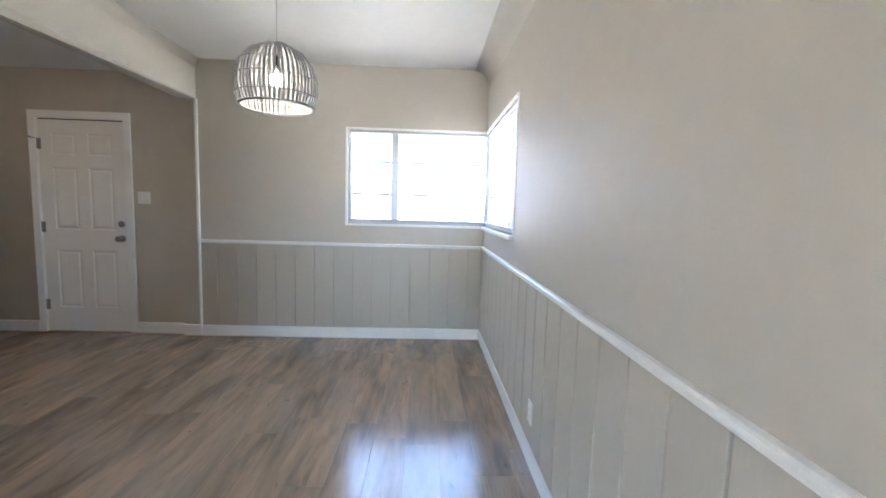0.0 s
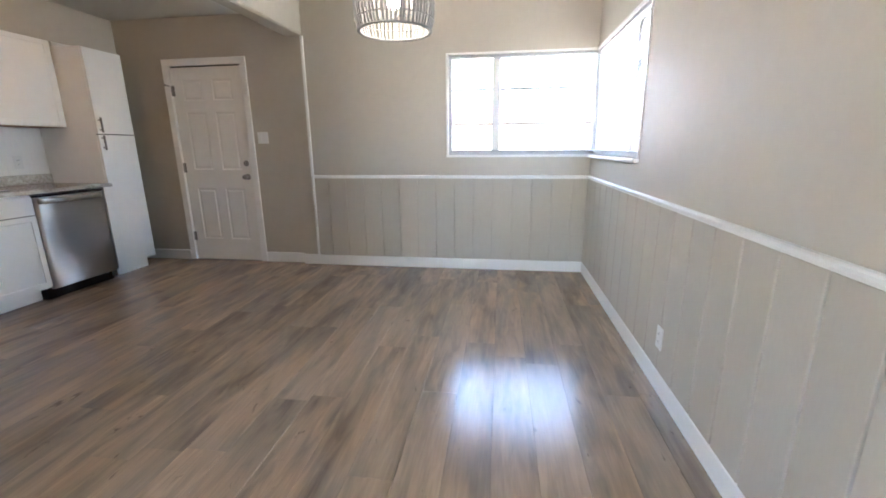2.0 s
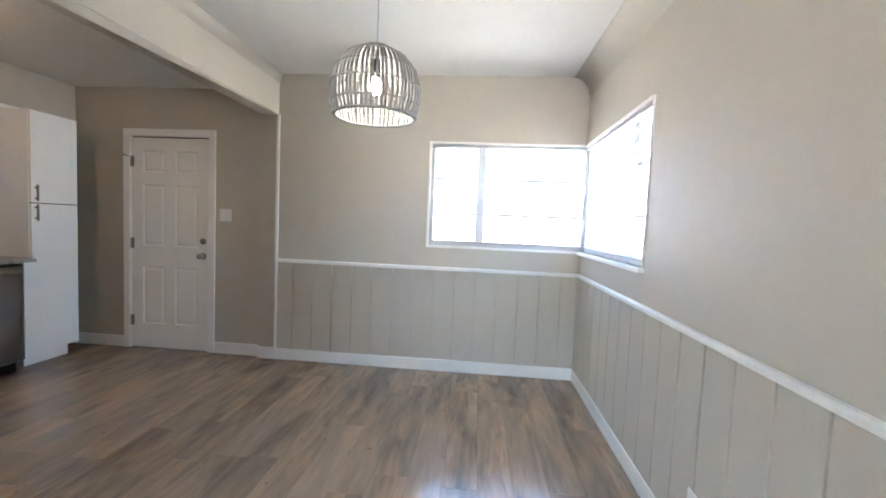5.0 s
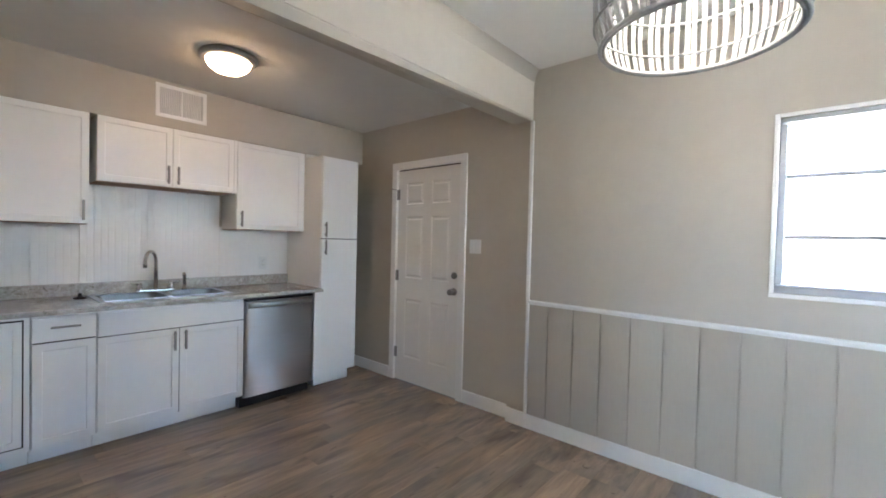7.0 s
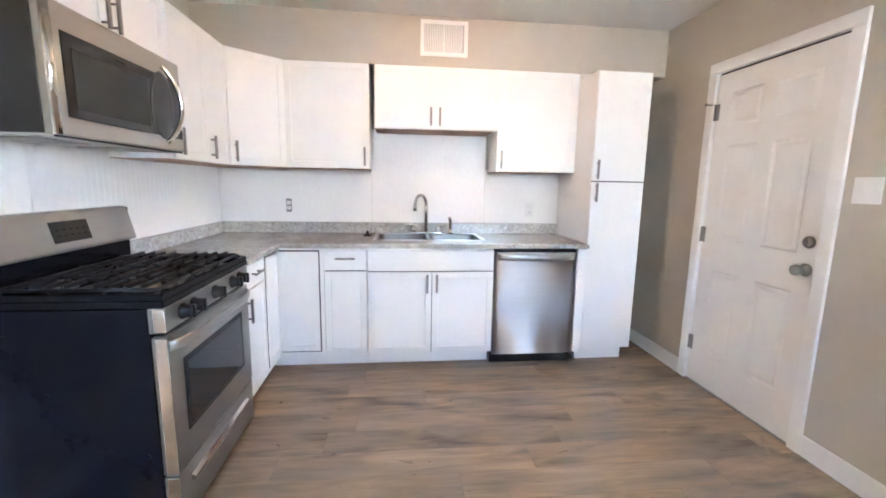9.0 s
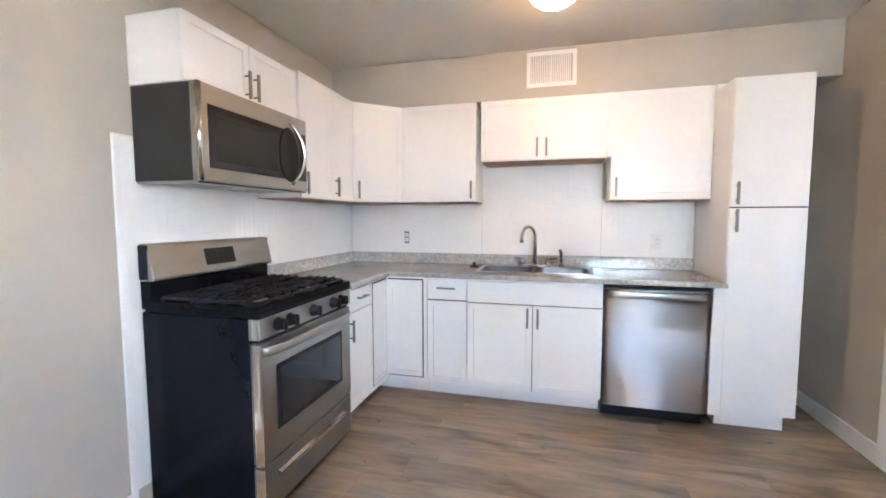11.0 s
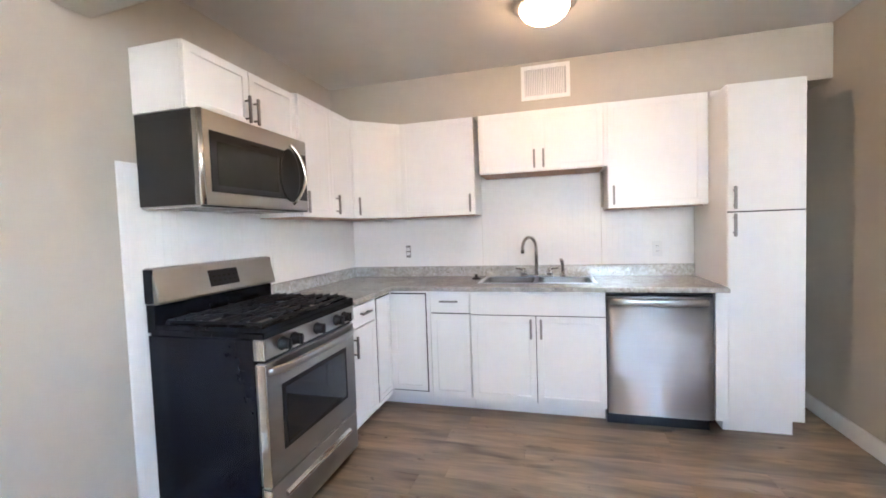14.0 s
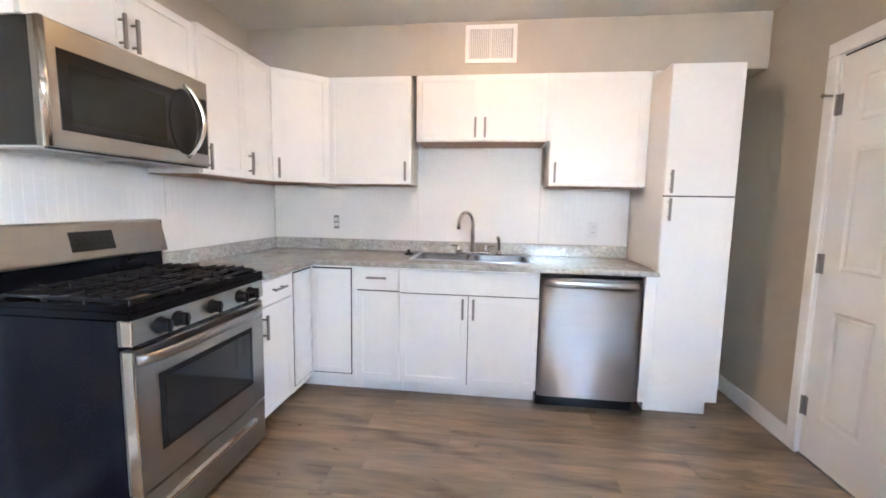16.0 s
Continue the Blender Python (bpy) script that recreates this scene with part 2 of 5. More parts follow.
def box(bm, x0, x1, y0, y1, z0, z1, bevel=0.0, seg=1, m=None):
    v = bmesh.ops.create_cube(bm, size=1.0)["verts"]
    for q in v:
        q.co = Vector(((x0 + x1) / 2 + q.co.x * abs(x1 - x0), (y0 + y1) / 2 + q.co.y * abs(y1 - y0), (z0 + z1) / 2 + q.co.z * abs(z1 - z0)))
    if bevel:
        edges = list({e for q in v for e in q.link_edges})
        r = bmesh.ops.bevel(bm, geom=edges, offset=bevel, segments=seg, affect="EDGES", profile=0.6)
        v = list({q for f in r["faces"] for q in f.verts} | {q for q in v if q.is_valid})
    if m is not None:
        bmesh.ops.transform(bm, matrix=m, verts=v)
    return v


def tube(bm, pts, r, sides=10, closed=False, cap=True):
    """Round bar along a run of points; r may be one radius or one for each point."""
    pts = [Vector(p) for p in pts]
    rs = r if isinstance(r, (list, tuple)) else [r] * len(pts)
    rings, ref = [], None
    for i, p in enumerate(pts):
        a = pts[(i - 1) % len(pts)] if (closed or i) else p
        b = pts[(i + 1) % len(pts)] if (closed or i < len(pts) - 1) else p
        d = (b - a).normalized()
        if ref is None:
            ref = d.orthogonal().normalized()
        ref = (ref - d * ref.dot(d)).normalized()
        s = d.cross(ref)
        rings.append([bm.verts.new(p + rs[i] * (math.cos(6.2831853 * k / sides) * ref + math.sin(6.2831853 * k / sides) * s)) for k in range(sides)])
    n = len(rings)
    for i in range(n if closed else n - 1):
        a, b = rings[i], rings[(i + 1) % n]
        for k in range(sides):
            f = bm.faces.new((a[k], a[(k + 1) % sides], b[(k + 1) % sides], b[k]))
            f.smooth = True
    if cap and not closed:
        bm.faces.new(rings[0][::-1])
        bm.faces.new(rings[-1])


def lathe(bm, profile, centre, sides=24, axis="z"):
    """Turned shape: (radius, height) pairs round an axis through centre."""
    c = Vector(centre)
    def at(r, h, a):
        u, w = r * math.cos(a), r * math.sin(a)
        return c + Vector({"z": (u, w, h), "y": (u, h, w), "x": (h, u, w)}[axis])
    rings = [[bm.verts.new(at(max(r, 1e-4), h, 6.2831853 * k / sides)) for k in range(sides)] for r, h in profile]
    for a, b in zip(rings, rings[1:]):
        for k in range(sides):
            bm.faces.new((a[k], a[(k + 1) % sides], b[(k + 1) % sides], b[k])).smooth = True
    bm.faces.new(rings[0][::-1])
    bm.faces.new(rings[-1])
    bmesh.ops.recalc_face_normals(bm, faces=bm.faces)


def prism(bm, poly, y0, y1, axis="y"):
    """A closed outline pulled along one axis. poly: pairs of the two other coordinates, in order."""
    def at(a, b, s):
        return {"y": (a, s, b), "x": (s, a, b), "z": (a, b, s)}[axis]
    lo, hi = [bm.verts.new(at(a, b, y0)) for a, b in poly], [bm.verts.new(at(a, b, y1)) for a, b in poly]
    bm.faces.new(lo)
    bm.faces.new(hi[::-1])
    for k in range(len(poly)):
        j = (k + 1) % len(poly)
        bm.faces.new((lo[k], hi[k], hi[j], lo[j]))
    bmesh.ops.recalc_face_normals(bm, faces=bm.faces)


def cells(bm, xs, ys, keep, z0, z1):
    """A slab of the kept cells of a grid, with no inner walls: worktops and walls with openings."""
    vt, vb = {}, {}
    def vert(d, i, j, z):
        if (i, j) not in d:
            d[i, j] = bm.verts.new((xs[i], ys[j], z))
        return d[i, j]
    on = {(i, j) for i in range(len(xs) - 1) for j in range(len(ys) - 1) if keep(i, j)}
    for i, j in on:
        q = [(i, j), (i + 1, j), (i + 1, j + 1), (i, j + 1)]
        bm.faces.new([vert(vt, a, b, z1) for a, b in q])
        bm.faces.new([vert(vb, a, b, z0) for a, b in q][::-1])
        for (a, b), o in zip(zip(q, q[1:] + q[:1]), ((i, j - 1), (i + 1, j), (i, j + 1), (i - 1, j))):
            if o not in on:
                bm.faces.new((vert(vb, *a, z0), vert(vb, *b, z0), vert(vt, *b, z1), vert(vt, *a, z1)))


def mesh_object(name, bm, mat):
    me = bpy.data.meshes.new(name)
    bm.to_mesh(me)
    bm.free()
    me.materials.append(mat)
    return new(name, me)


def thing(name, at, label, category, group="", kind=""):
    ob = new(name)
    ob.empty_display_size = 0.1
    ob.location = at
    ob["at"] = list(at)
    return tagged(ob, label, category, group, kind)


def part(name, bm, mat, parent, label="", m=None):
    """Links a bmesh, given in world places, as one mesh under a thing or a part."""
    if m is not None:
        bm.transform(m)
    at = parent.get("at", (0, 0, 0))
    bm.transform(Matrix.Translation([-a for a in at]))
    ob = mesh_object(name, bm, mat)
    ob.parent = parent
    ob["at"] = list(at)
    return tagged(ob, label)


def solid(name, bm, mat, label, category, kind="", group=""):
    return tagged(mesh_object(name, bm, mat), label, category, group, kind)


def bx(*a, **k):
    bm = bmesh.new()
    box(bm, *a, **k)
    return bm


# ---- the room: plan in metres ----
WX, EX = -4.34, 0.75            # west and east wall faces
SY, NY, NK = 1.06, 4.43, 4.475  # kitchen's south wall, dining and kitchen north walls
SOUTH = -3.2
ZK, ZD = 2.485, 2.616            # kitchen and dining ceilings
SEND = -1.62                    # east end of the kitchen's south wall
BEAM_Z = 2.252
DX0, DX1, DZ = -3.477, -2.672, 2.045   # door opening
WNX0, WZ0, WZ1, WEY0 = -0.580, 1.138, 2.030, 3.070   # corner window
PILX = -2.150

bm = bmesh.new()
# north wall: upright slab with a door and a window opening; the dining part stands 45 mm proud
def upright(bm, axis, us, zs, keep, s0, s1):
    g = bmesh.new()
    cells(g, us, zs, keep, s0, s1)
    for v in g.verts:
        a, b, c = v.co
        v.co = (a, c, b) if axis == "x" else (c, a, b)
    bmesh.ops.recalc_face_normals(g, faces=g.faces)
    me = bpy.data.meshes.new("tmp")
    g.to_mesh(me)
    g.free()
    bm.from_mesh(me)
    bpy.data.meshes.remove(me)

upright(bm, "x", [WX - 0.15, DX0, DX1, PILX], [-0.06, DZ, 2.75], lambda i, j: not (i == 1 and j == 0), NK, NK + 0.15)
upright(bm, "x", [PILX, WNX0, EX], [-0.06, WZ0, WZ1, 2.75], lambda i, j: not (i == 1 and j == 1), NY, NK + 0.15)
wall_north = solid("wall_north", bm, PAINT, "greige painted wall with white door and corner window", "wall", "structure")
bm = bmesh.new()
upright(bm, "y", [SOUTH, WEY0, NK + 0.15], [-0.06, WZ0, WZ1, 2.75], lambda i, j: not (i == 1 and j == 1), EX, EX + 0.19)
wall_east = solid("wall_east", bm, PAINT, "greige painted wall above grooved wainscot, with window", "wall", "structure")
solid("wall_west", bx(WX - 0.15, WX, SOUTH, NK, -0.06, 2.75), PAINT, "greige painted kitchen wall behind white cabinets", "wall", "structure")
wall_south = solid("wall_south", bx(WX, SEND, SY - 0.12, SY, -0.06, 2.75, bevel=0.004), PAINT, "greige painted wall behind the range", "wall", "structure")
# Unseen back wall closes the room; its opening is added to let daylight in.
bm = bmesh.new()
upright(bm, "x", [WX - 0.15, -3.5, -1.5, EX + 0.19], [-0.06, 0.75, 2.1, 2.75], lambda i, j: not (i == 1 and j == 1), SOUTH - 0.15, SOUTH)
solid("wall_back", bm, PAINT, "unseen plain greige closing wall with a wide opening added for daylight", "wall", "structure")

# beam between dining room and kitchen, slightly out of square
bm = bmesh.new()
quad = [(-2.155, NY), (-1.988, NY), (-1.990, 2.45), (-2.045, SY), (-2.203, SY), (-2.170, 2.45)]
prism(bm, quad, BEAM_Z, 2.75, axis="z")
for v in bm.verts:
    if v.co.z < 2.5 and v.co.y < 2:
        v.co.z -= 0.060
bmesh.ops.bevel(bm, geom=[e for e in bm.edges if all(v.co.z < 2.5 for v in e.verts)], offset=0.006, segments=2, affect="EDGES")
solid("beam", bm, PAINT, "greige painted ceiling beam between dining room and kitchen", "beam", "structure")

# bulkhead above the west cabinets
solid("bulkhead", bx(WX, -4.035, SY, NK, 2.150, ZK + 0.1, bevel=0.003), PAINT, "greige painted bulkhead above the wall cabinets", "bulkhead", "structure")

# ceilings: a flat one in the kitchen, a coved one over the dining room
solid("ceiling_kitchen", bx(WX, -2.07, SY, NK, ZK, ZK + 0.12), CEIL, "smooth painted kitchen ceiling", "ceiling", "structure")
solid("ceiling_dining", bx(-2.2, EX + 0.1, SY, NY, ZD, 2.78), CEIL, "smooth white dining room ceiling", "ceiling", "structure")


def cove(name, x, r, h, s_):
    """Concave plaster cove between a wall face at x and the ceiling; s_: +1 where the wall lies east of the room."""
    g = bmesh.new()
    arc = [(x - s_ * r * (1 - math.cos(a)), ZD - 0.004 - h * (1 - math.sin(a))) for a in [radians(9 * k) for k in range(11)]]
    prism(g, arc + [(x - s_ * r, ZD + 0.02), (x + s_ * 0.02, ZD + 0.02), (x + s_ * 0.02, ZD - h - 0.004)], SY - (1.5 if s_ > 0 else 0), NY)
    for f_ in g.faces:
        f_.smooth = 0.01 < abs(f_.normal.x) < 0.99
    return solid(name, g, PAINT, "greige curved plaster cove at the ceiling edge", "cove", "structure")

cove("cove_east", EX, 0.140, 0.19, 1)
cove("cove_west", -1.989, 0.044, 0.15, -1)
solid("ceiling_back", bx(WX, EX, SOUTH, SY, ZD, 2.78), CEIL, "smooth white ceiling of the adjoining room", "ceiling", "structure")
solid("roof", bx(WX - 0.6, EX + 0.55, SOUTH - 0.6, NK + 0.55, 2.79, 2.95), STUCCO, "plain flat roof over the rooms", "roof", "structure")

# baseboards, rail and corner strip
def board(name, x0, x1, y0, y1, h, label="white painted baseboard"):
    return solid(name, bx(x0, x1, y0, y1, 0.0, h, bevel=0.004), TRIM, label, "trim", "structure")

BH = 0.108
board("baseboard", PILX + 0.0, EX, NY - 0.019, NY, BH)
board("baseboard", EX - 0.019, EX, 0.60, NY - 0.019, BH)
board("baseboard", DX1 + 0.062, PILX, NK - 0.016, NK, BH)
board("baseboard", WX, DX0 - 0.062, NK - 0.016, NK, BH)
board("baseboard", -2.254, SEND, SY, SY + 0.016, BH)
board("baseboard", EX - 0.016, EX, SOUTH, 0.60, BH)

def rail_profile(o, s):
    """Moulded rail against a wall face at o; s scales how far it stands proud."""
    return [(o, 0.915), (o - s * 0.017, 0.915), (o - s * 0.018, 0.924), (o - s * 0.024, 0.929), (o - s * 0.025, 0.939), (o - s * 0.018, 0.944), (o, 0.945)]

bm = bmesh.new()
prism(bm, rail_profile(NY, 0.95), -1.972, EX - 0.02, axis="x")
solid("chair_rail", bm, TRIM, "white painted moulded chair rail", "trim", "structure")
RAIL_S = 0.60
bm = bmesh.new()
prism(bm, rail_profile(EX, 1), RAIL_S, NY - 0.0)
solid("chair_rail", bm, TRIM, "white painted moulded chair rail", "trim", "structure")
bm = bmesh.new()
box(bm, -2.000, -1.972, NY - 0.018, NY + 0.001, 0.93, BEAM_Z + 0.001, bevel=0.006, seg=2)
box(bm, -1.992, -1.972, NY - 0.024, NY + 0.001, 0.0, 0.93, bevel=0.005, seg=2)
solid("corner_strip", bm, TRIM, "white painted vertical corner strip on the pilaster", "trim", "structure")

# ---- corner window ----

def window(name, axis, u0, u1, s, mull, label):
    """One side of the corner window: frame, mullion, bars and panes. s: the pane's plane."""
    w = thing(name, ((u0 + u1) / 2, s, WZ0) if axis == "x" else (s, (u0 + u1) / 2, WZ0), label, "window", "", "structure")
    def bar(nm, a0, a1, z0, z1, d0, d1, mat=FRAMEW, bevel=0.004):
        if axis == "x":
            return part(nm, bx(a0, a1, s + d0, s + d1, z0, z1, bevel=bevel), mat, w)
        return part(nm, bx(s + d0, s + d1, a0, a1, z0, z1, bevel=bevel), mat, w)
    fw = 0.032
    bar("sill_frame", u0, u1, WZ0, WZ0 + 0.045, -0.025, 0.045)
    bar("head_frame", u0, u1, WZ1 - fw, WZ1, -0.025, 0.045)
    bar("side_frame", u0, u0 + fw, WZ0 + 0.045, WZ1 - fw, -0.025, 0.045)
    bar("side_frame", u1 - fw, u1, WZ0 + 0.045, WZ1 - fw, -0.025, 0.045)
    bar("mullion", mull - 0.036, mull + 0.036, WZ0 + 0.045, WZ1 - fw, -0.02, 0.045)
    lo, hi = u0 + fw, u1 - fw
    zs = [WZ0 + 0.045, 1.425, 1.735, WZ1 - fw]
    for a0, a1 in ((lo, mull - 0.036), (mull + 0.036, hi)):
        for z in zs[1:3]:
            bar("glazing_bar", a0, a1, z - 0.011, z + 0.011, -0.004, 0.022, GALV, 0.002)
        for z0, z1 in zip(zs, zs[1:]):
            p = bar("pane", a0, a1, z0 + (0.011 if z0 in zs[1:3] else 0), z1 - (0.011 if z1 in zs[1:3] else 0), 0.006, 0.010, GLASS, 0)
            p.visible_shadow = False
    return w

PN, PE = NY + 0.055, EX + 0.055
window("window_1", "x", WNX0, EX + 0.03, PN, -0.135, "white framed corner window pane with horizontal glazing bars")
window("window_2", "y", WEY0, NY + 0.03, PE, 3.395, "white framed corner window side with horizontal glazing bars")
solid("window_corner_post", bx(EX + 0.031, EX + 0.115, NY + 0.031, NY + 0.115, WZ0, WZ1, bevel=0.006), FRAMEW, "white post where the two windows meet", "window", "structure")
bm = bmesh.new()
box(bm, WNX0 - 0.022, EX, NY - 0.010, NY + 0.03, WZ0 - 0.022, WZ0, bevel=0.003)
solid("window_trim", bm, TRIM, "thin white sill trim under the window", "trim", "structure")
bm = bmesh.new()
box(bm, WNX0 - 0.022, WNX0, NY - 0.008, NY + 0.03, WZ0, WZ1 + 0.02, bevel=0.003)
box(bm, WNX0, EX, NY - 0.008, NY + 0.03, WZ1, WZ1 + 0.02, bevel=0.003)
solid("window_trim", bm, TRIM, "thin white trim round the window", "trim", "structure")
bm = bmesh.new()
box(bm, EX - 0.035, EX + 0.03, WEY0 - 0.03, NY, WZ0 - 0.028, WZ0, bevel=0.005, seg=2)
solid("window_sill", bm, TRIM, "white painted projecting window sill", "sill", "structure")
bm = bmesh.new()
box(bm, EX - 0.008, EX + 0.03, WEY0 - 0.022, WEY0, WZ0, WZ1 + 0.02, bevel=0.003)
box(bm, EX - 0.012, EX + 0.03, WEY0, NY - 0.008, WZ1, WZ1 + 0.024, bevel=0.003)
solid("window_trim", bm, TRIM, "thin white trim round the window", "trim", "structure")


def blind(axis, u0, u1, s):
    w = thing("window_blind", ((u0 + u1) / 2, s, WZ0) if axis == "x" else (s, (u0 + u1) / 2, WZ0), "white horizontal slat blind hung open in the window", "blind", "corner window blinds")
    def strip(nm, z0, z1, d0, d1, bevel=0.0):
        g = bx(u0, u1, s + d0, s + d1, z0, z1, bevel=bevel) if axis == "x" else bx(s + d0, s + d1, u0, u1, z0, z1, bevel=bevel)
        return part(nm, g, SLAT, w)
    strip("head_rail", WZ1 - 0.028, WZ1 - 0.003, -0.014, 0.014, 0.003)
    k_ = 1.0 if axis == "x" else 2.0
    first = strip("slat", WZ0 + 0.060, WZ0 + 0.0603, -0.002 * k_, 0.002 * k_)
    z = 0.0215
    while WZ0 + 0.06 + z < WZ1 - 0.04:
        o = first.copy()
        scene.collection.objects.link(o)
        o.location = (0, 0, z)
        z += 0.0215
    strip("bottom_rail", WZ0 + 0.032, WZ0 + 0.045, -0.011, 0.011, 0.003)
    for a in (u0 + 0.12, (u0 + u1) / 2, u1 - 0.12):
        g = bmesh.new()
        tube(g, [(a, s - 0.012, WZ0 + 0.04), (a, s - 0.012, WZ1 - 0.03)] if axis == "x" else [(s - 0.012, a, WZ0 + 0.04), (s - 0.012, a, WZ1 - 0.03)], 0.0008, 5)
        part("ladder_cord", g, SLAT, w)

blind("x", WNX0 + 0.006, EX - 0.0, NY + 0.014)
blind("y", WEY0 + 0.006, NY - 0.0, EX + 0.014)

# ---- entry door ----
casing = thing("door_casing", (-3.075, NK, 0), "white painted flat door casing", "trim", "", "structure")
CW = 0.060
part("jamb_casing", bx(DX0 - CW, DX0 + 0.008, NK - 0.018, NK, 0, DZ - 0.008, bevel=0.004), TRIM, casing)
part("jamb_casing", bx(DX1 - 0.008, DX1 + CW, NK - 0.018, NK, 0, DZ - 0.008, bevel=0.004), TRIM, casing)
part("head_casing", bx(DX0 - CW, DX1 + CW, NK - 0.018, NK, DZ - 0.008, DZ + CW, bevel=0.004), TRIM, casing)
part("jamb", bx(DX0, DX0 + 0.008, NK + 0.001, NK + 0.15, 0, DZ), TRIM, casing)
part("jamb", bx(DX1 - 0.008, DX1, NK + 0.001, NK + 0.15, 0, DZ), TRIM, casing)
part("jamb", bx(DX0 + 0.008, DX1 - 0.008, NK + 0.001, NK + 0.15, DZ - 0.008, DZ), TRIM, casing)


def panel_leaf(x0, x1, y, z0, z1, holes, depth=0.007):
    """Door leaf facing south, with moulded sunk panels: each has a bevelled groove and a raised field."""
    g = bmesh.new()
    xs = sorted({x0, x1, *[h[0] for h in holes], *[h[1] for h in holes]})
    zs = sorted({z0, z1, *[h[2] for h in holes], *[h[3] for h in holes]})
    vs = {}
    def v(x, z, d=0.0):
        k = (round(x, 4), round(z, 4), d)
        if k not in vs:
            vs[k] = g.verts.new((x, y + d, z))
        return vs[k]
    for xa, xb in zip(xs, xs[1:]):
        for za, zb in zip(zs, zs[1:]):
            mid = ((xa + xb) / 2, (za + zb) / 2)
            if any(h[0] < mid[0] < h[1] and h[2] < mid[1] < h[3] for h in holes):
                continue
            g.faces.new((v(xa, za), v(xb, za), v(xb, zb), v(xa, zb)))
    for hx0, hx1, hz0, hz1 in holes:
        last = [v(hx0, hz0), v(hx1, hz0), v(hx1, hz1), v(hx0, hz1)]
        for ins, d in ((0.010, depth), (0.022, depth), (0.034, depth * 0.25)):
            cur = [v(hx0 + ins, hz0 + ins, d), v(hx1 - ins, hz0 + ins, d), v(hx1 - ins, hz1 - ins, d), v(hx0 + ins, hz1 - ins, d)]
            for k in range(4):
                g.faces.new((last[k], last[(k + 1) % 4], cur[(k + 1) % 4], cur[k]))
            last = cur
        g.faces.new(last)
    th = 0.044
    border = [e for e in g.edges if e.is_boundary]
    out = bmesh.ops.extrude_edge_only(g, edges=border)["geom"]
    bmesh.ops.translate(g, verts=[q for q in out if isinstance(q, bmesh.types.BMVert)], vec=(0, th, 0))
    bmesh.ops.holes_fill(g, edges=[e for e in g.edges if e.is_boundary], sides=0)
    bmesh.ops.recalc_face_normals(g, faces=g.faces)
    return g

bm = bmesh.new()
box(bm, DX0 + 0.0085, DX0 + 0.030, NK + 0.054, NK + 0.070, 0, DZ - 0.0085)
box(bm, DX1 - 0.030, DX1 - 0.0085, NK + 0.054, NK + 0.070, 0, DZ - 0.0085)
box(bm, DX0 + 0.030, DX1 - 0.030, NK + 0.054, NK + 0.070, DZ - 0.035, DZ - 0.0085)
part("door_stop", bm, TRIM, casing)
# Dark strip paints the shade of the gap above the leaf.
part("gap_shade_strip", bx(DX0 + 0.012, DX1 - 0.012, NK + 0.012, NK + 0.020, DZ - 0.026, DZ - 0.009), DARK_GAPSHADE, casing, "dark strip painted as shade in the gap above the door leaf")
door = thing("door_1", (-3.075, NK, 0), "closed white painted six-panel entry door with nickel knob", "door", "", "structure")
lx0, lx1 = DX0 + 0.011, DX1 - 0.011
YL = NK + 0.006
pw = 0.225
pa, pb = lx0 + 0.115, lx1 - 0.115 - pw
holes = [(a, a + pw, z0, z1) for a in (pa, pb) for z0, z1 in ((0.24, 0.80), (1.00, 1.585), (1.70, 1.905))]
leaf = part("door_leaf", panel_leaf(lx0, lx1, YL, 0.008, DZ - 0.020, holes), DOORW, door)
for z in (0.27, 1.02, 1.80):
    g = bmesh.new()
    tube(g, [(lx0 - 0.004, YL - 0.010, z - 0.05), (lx0 - 0.004, YL - 0.010, z + 0.05)], 0.007, 10)
    box(g, lx0 - 0.001, lx0 + 0.024, YL - 0.004, YL + 0.001, z - 0.05, z + 0.05)
    part("hinge", g, NICKEL, door)
g = bmesh.new()
tube(g, [(lx0 - 0.004, YL - 0.012, 1.845), (lx0 - 0.034, YL - 0.05, 1.853)], 0.005, 8)
tube(g, [(lx0 - 0.034, YL - 0.045, 1.853), (lx0 - 0.042, YL - 0.055, 1.855)], 0.010, 10)
part("hinge_pin_stop", g, NICKEL, door)
kx = lx1 - 0.054
g = bmesh.new()
lathe(g, [(0.032, 0.0), (0.033, -0.006), (0.026, -0.012), (0.013, -0.016), (0.012, -0.034), (0.024, -0.042), (0.028, -0.056), (0.025, -0.068), (0.012, -0.074)], (kx, YL, 0.925), 24, "y")
part("door_knob", g, NICKEL, door)
g = bmesh.new()
lathe(g, [(0.030, 0.0), (0.031, -0.008), (0.026, -0.016), (0.018, -0.018)], (kx, YL, 1.065), 24, "y")
box(g, kx - 0.004, kx + 0.004, YL - 0.030, YL - 0.017, 1.048, 1.082, bevel=0.002)
part("deadbolt", g, NICKEL, door)
solid("threshold", bx(DX0 + 0.009, DX1 - 0.009, NK + 0.0, NK + 0.15, -0.02, 0.006), NICKEL, "thin metal door threshold", "threshold", "structure")


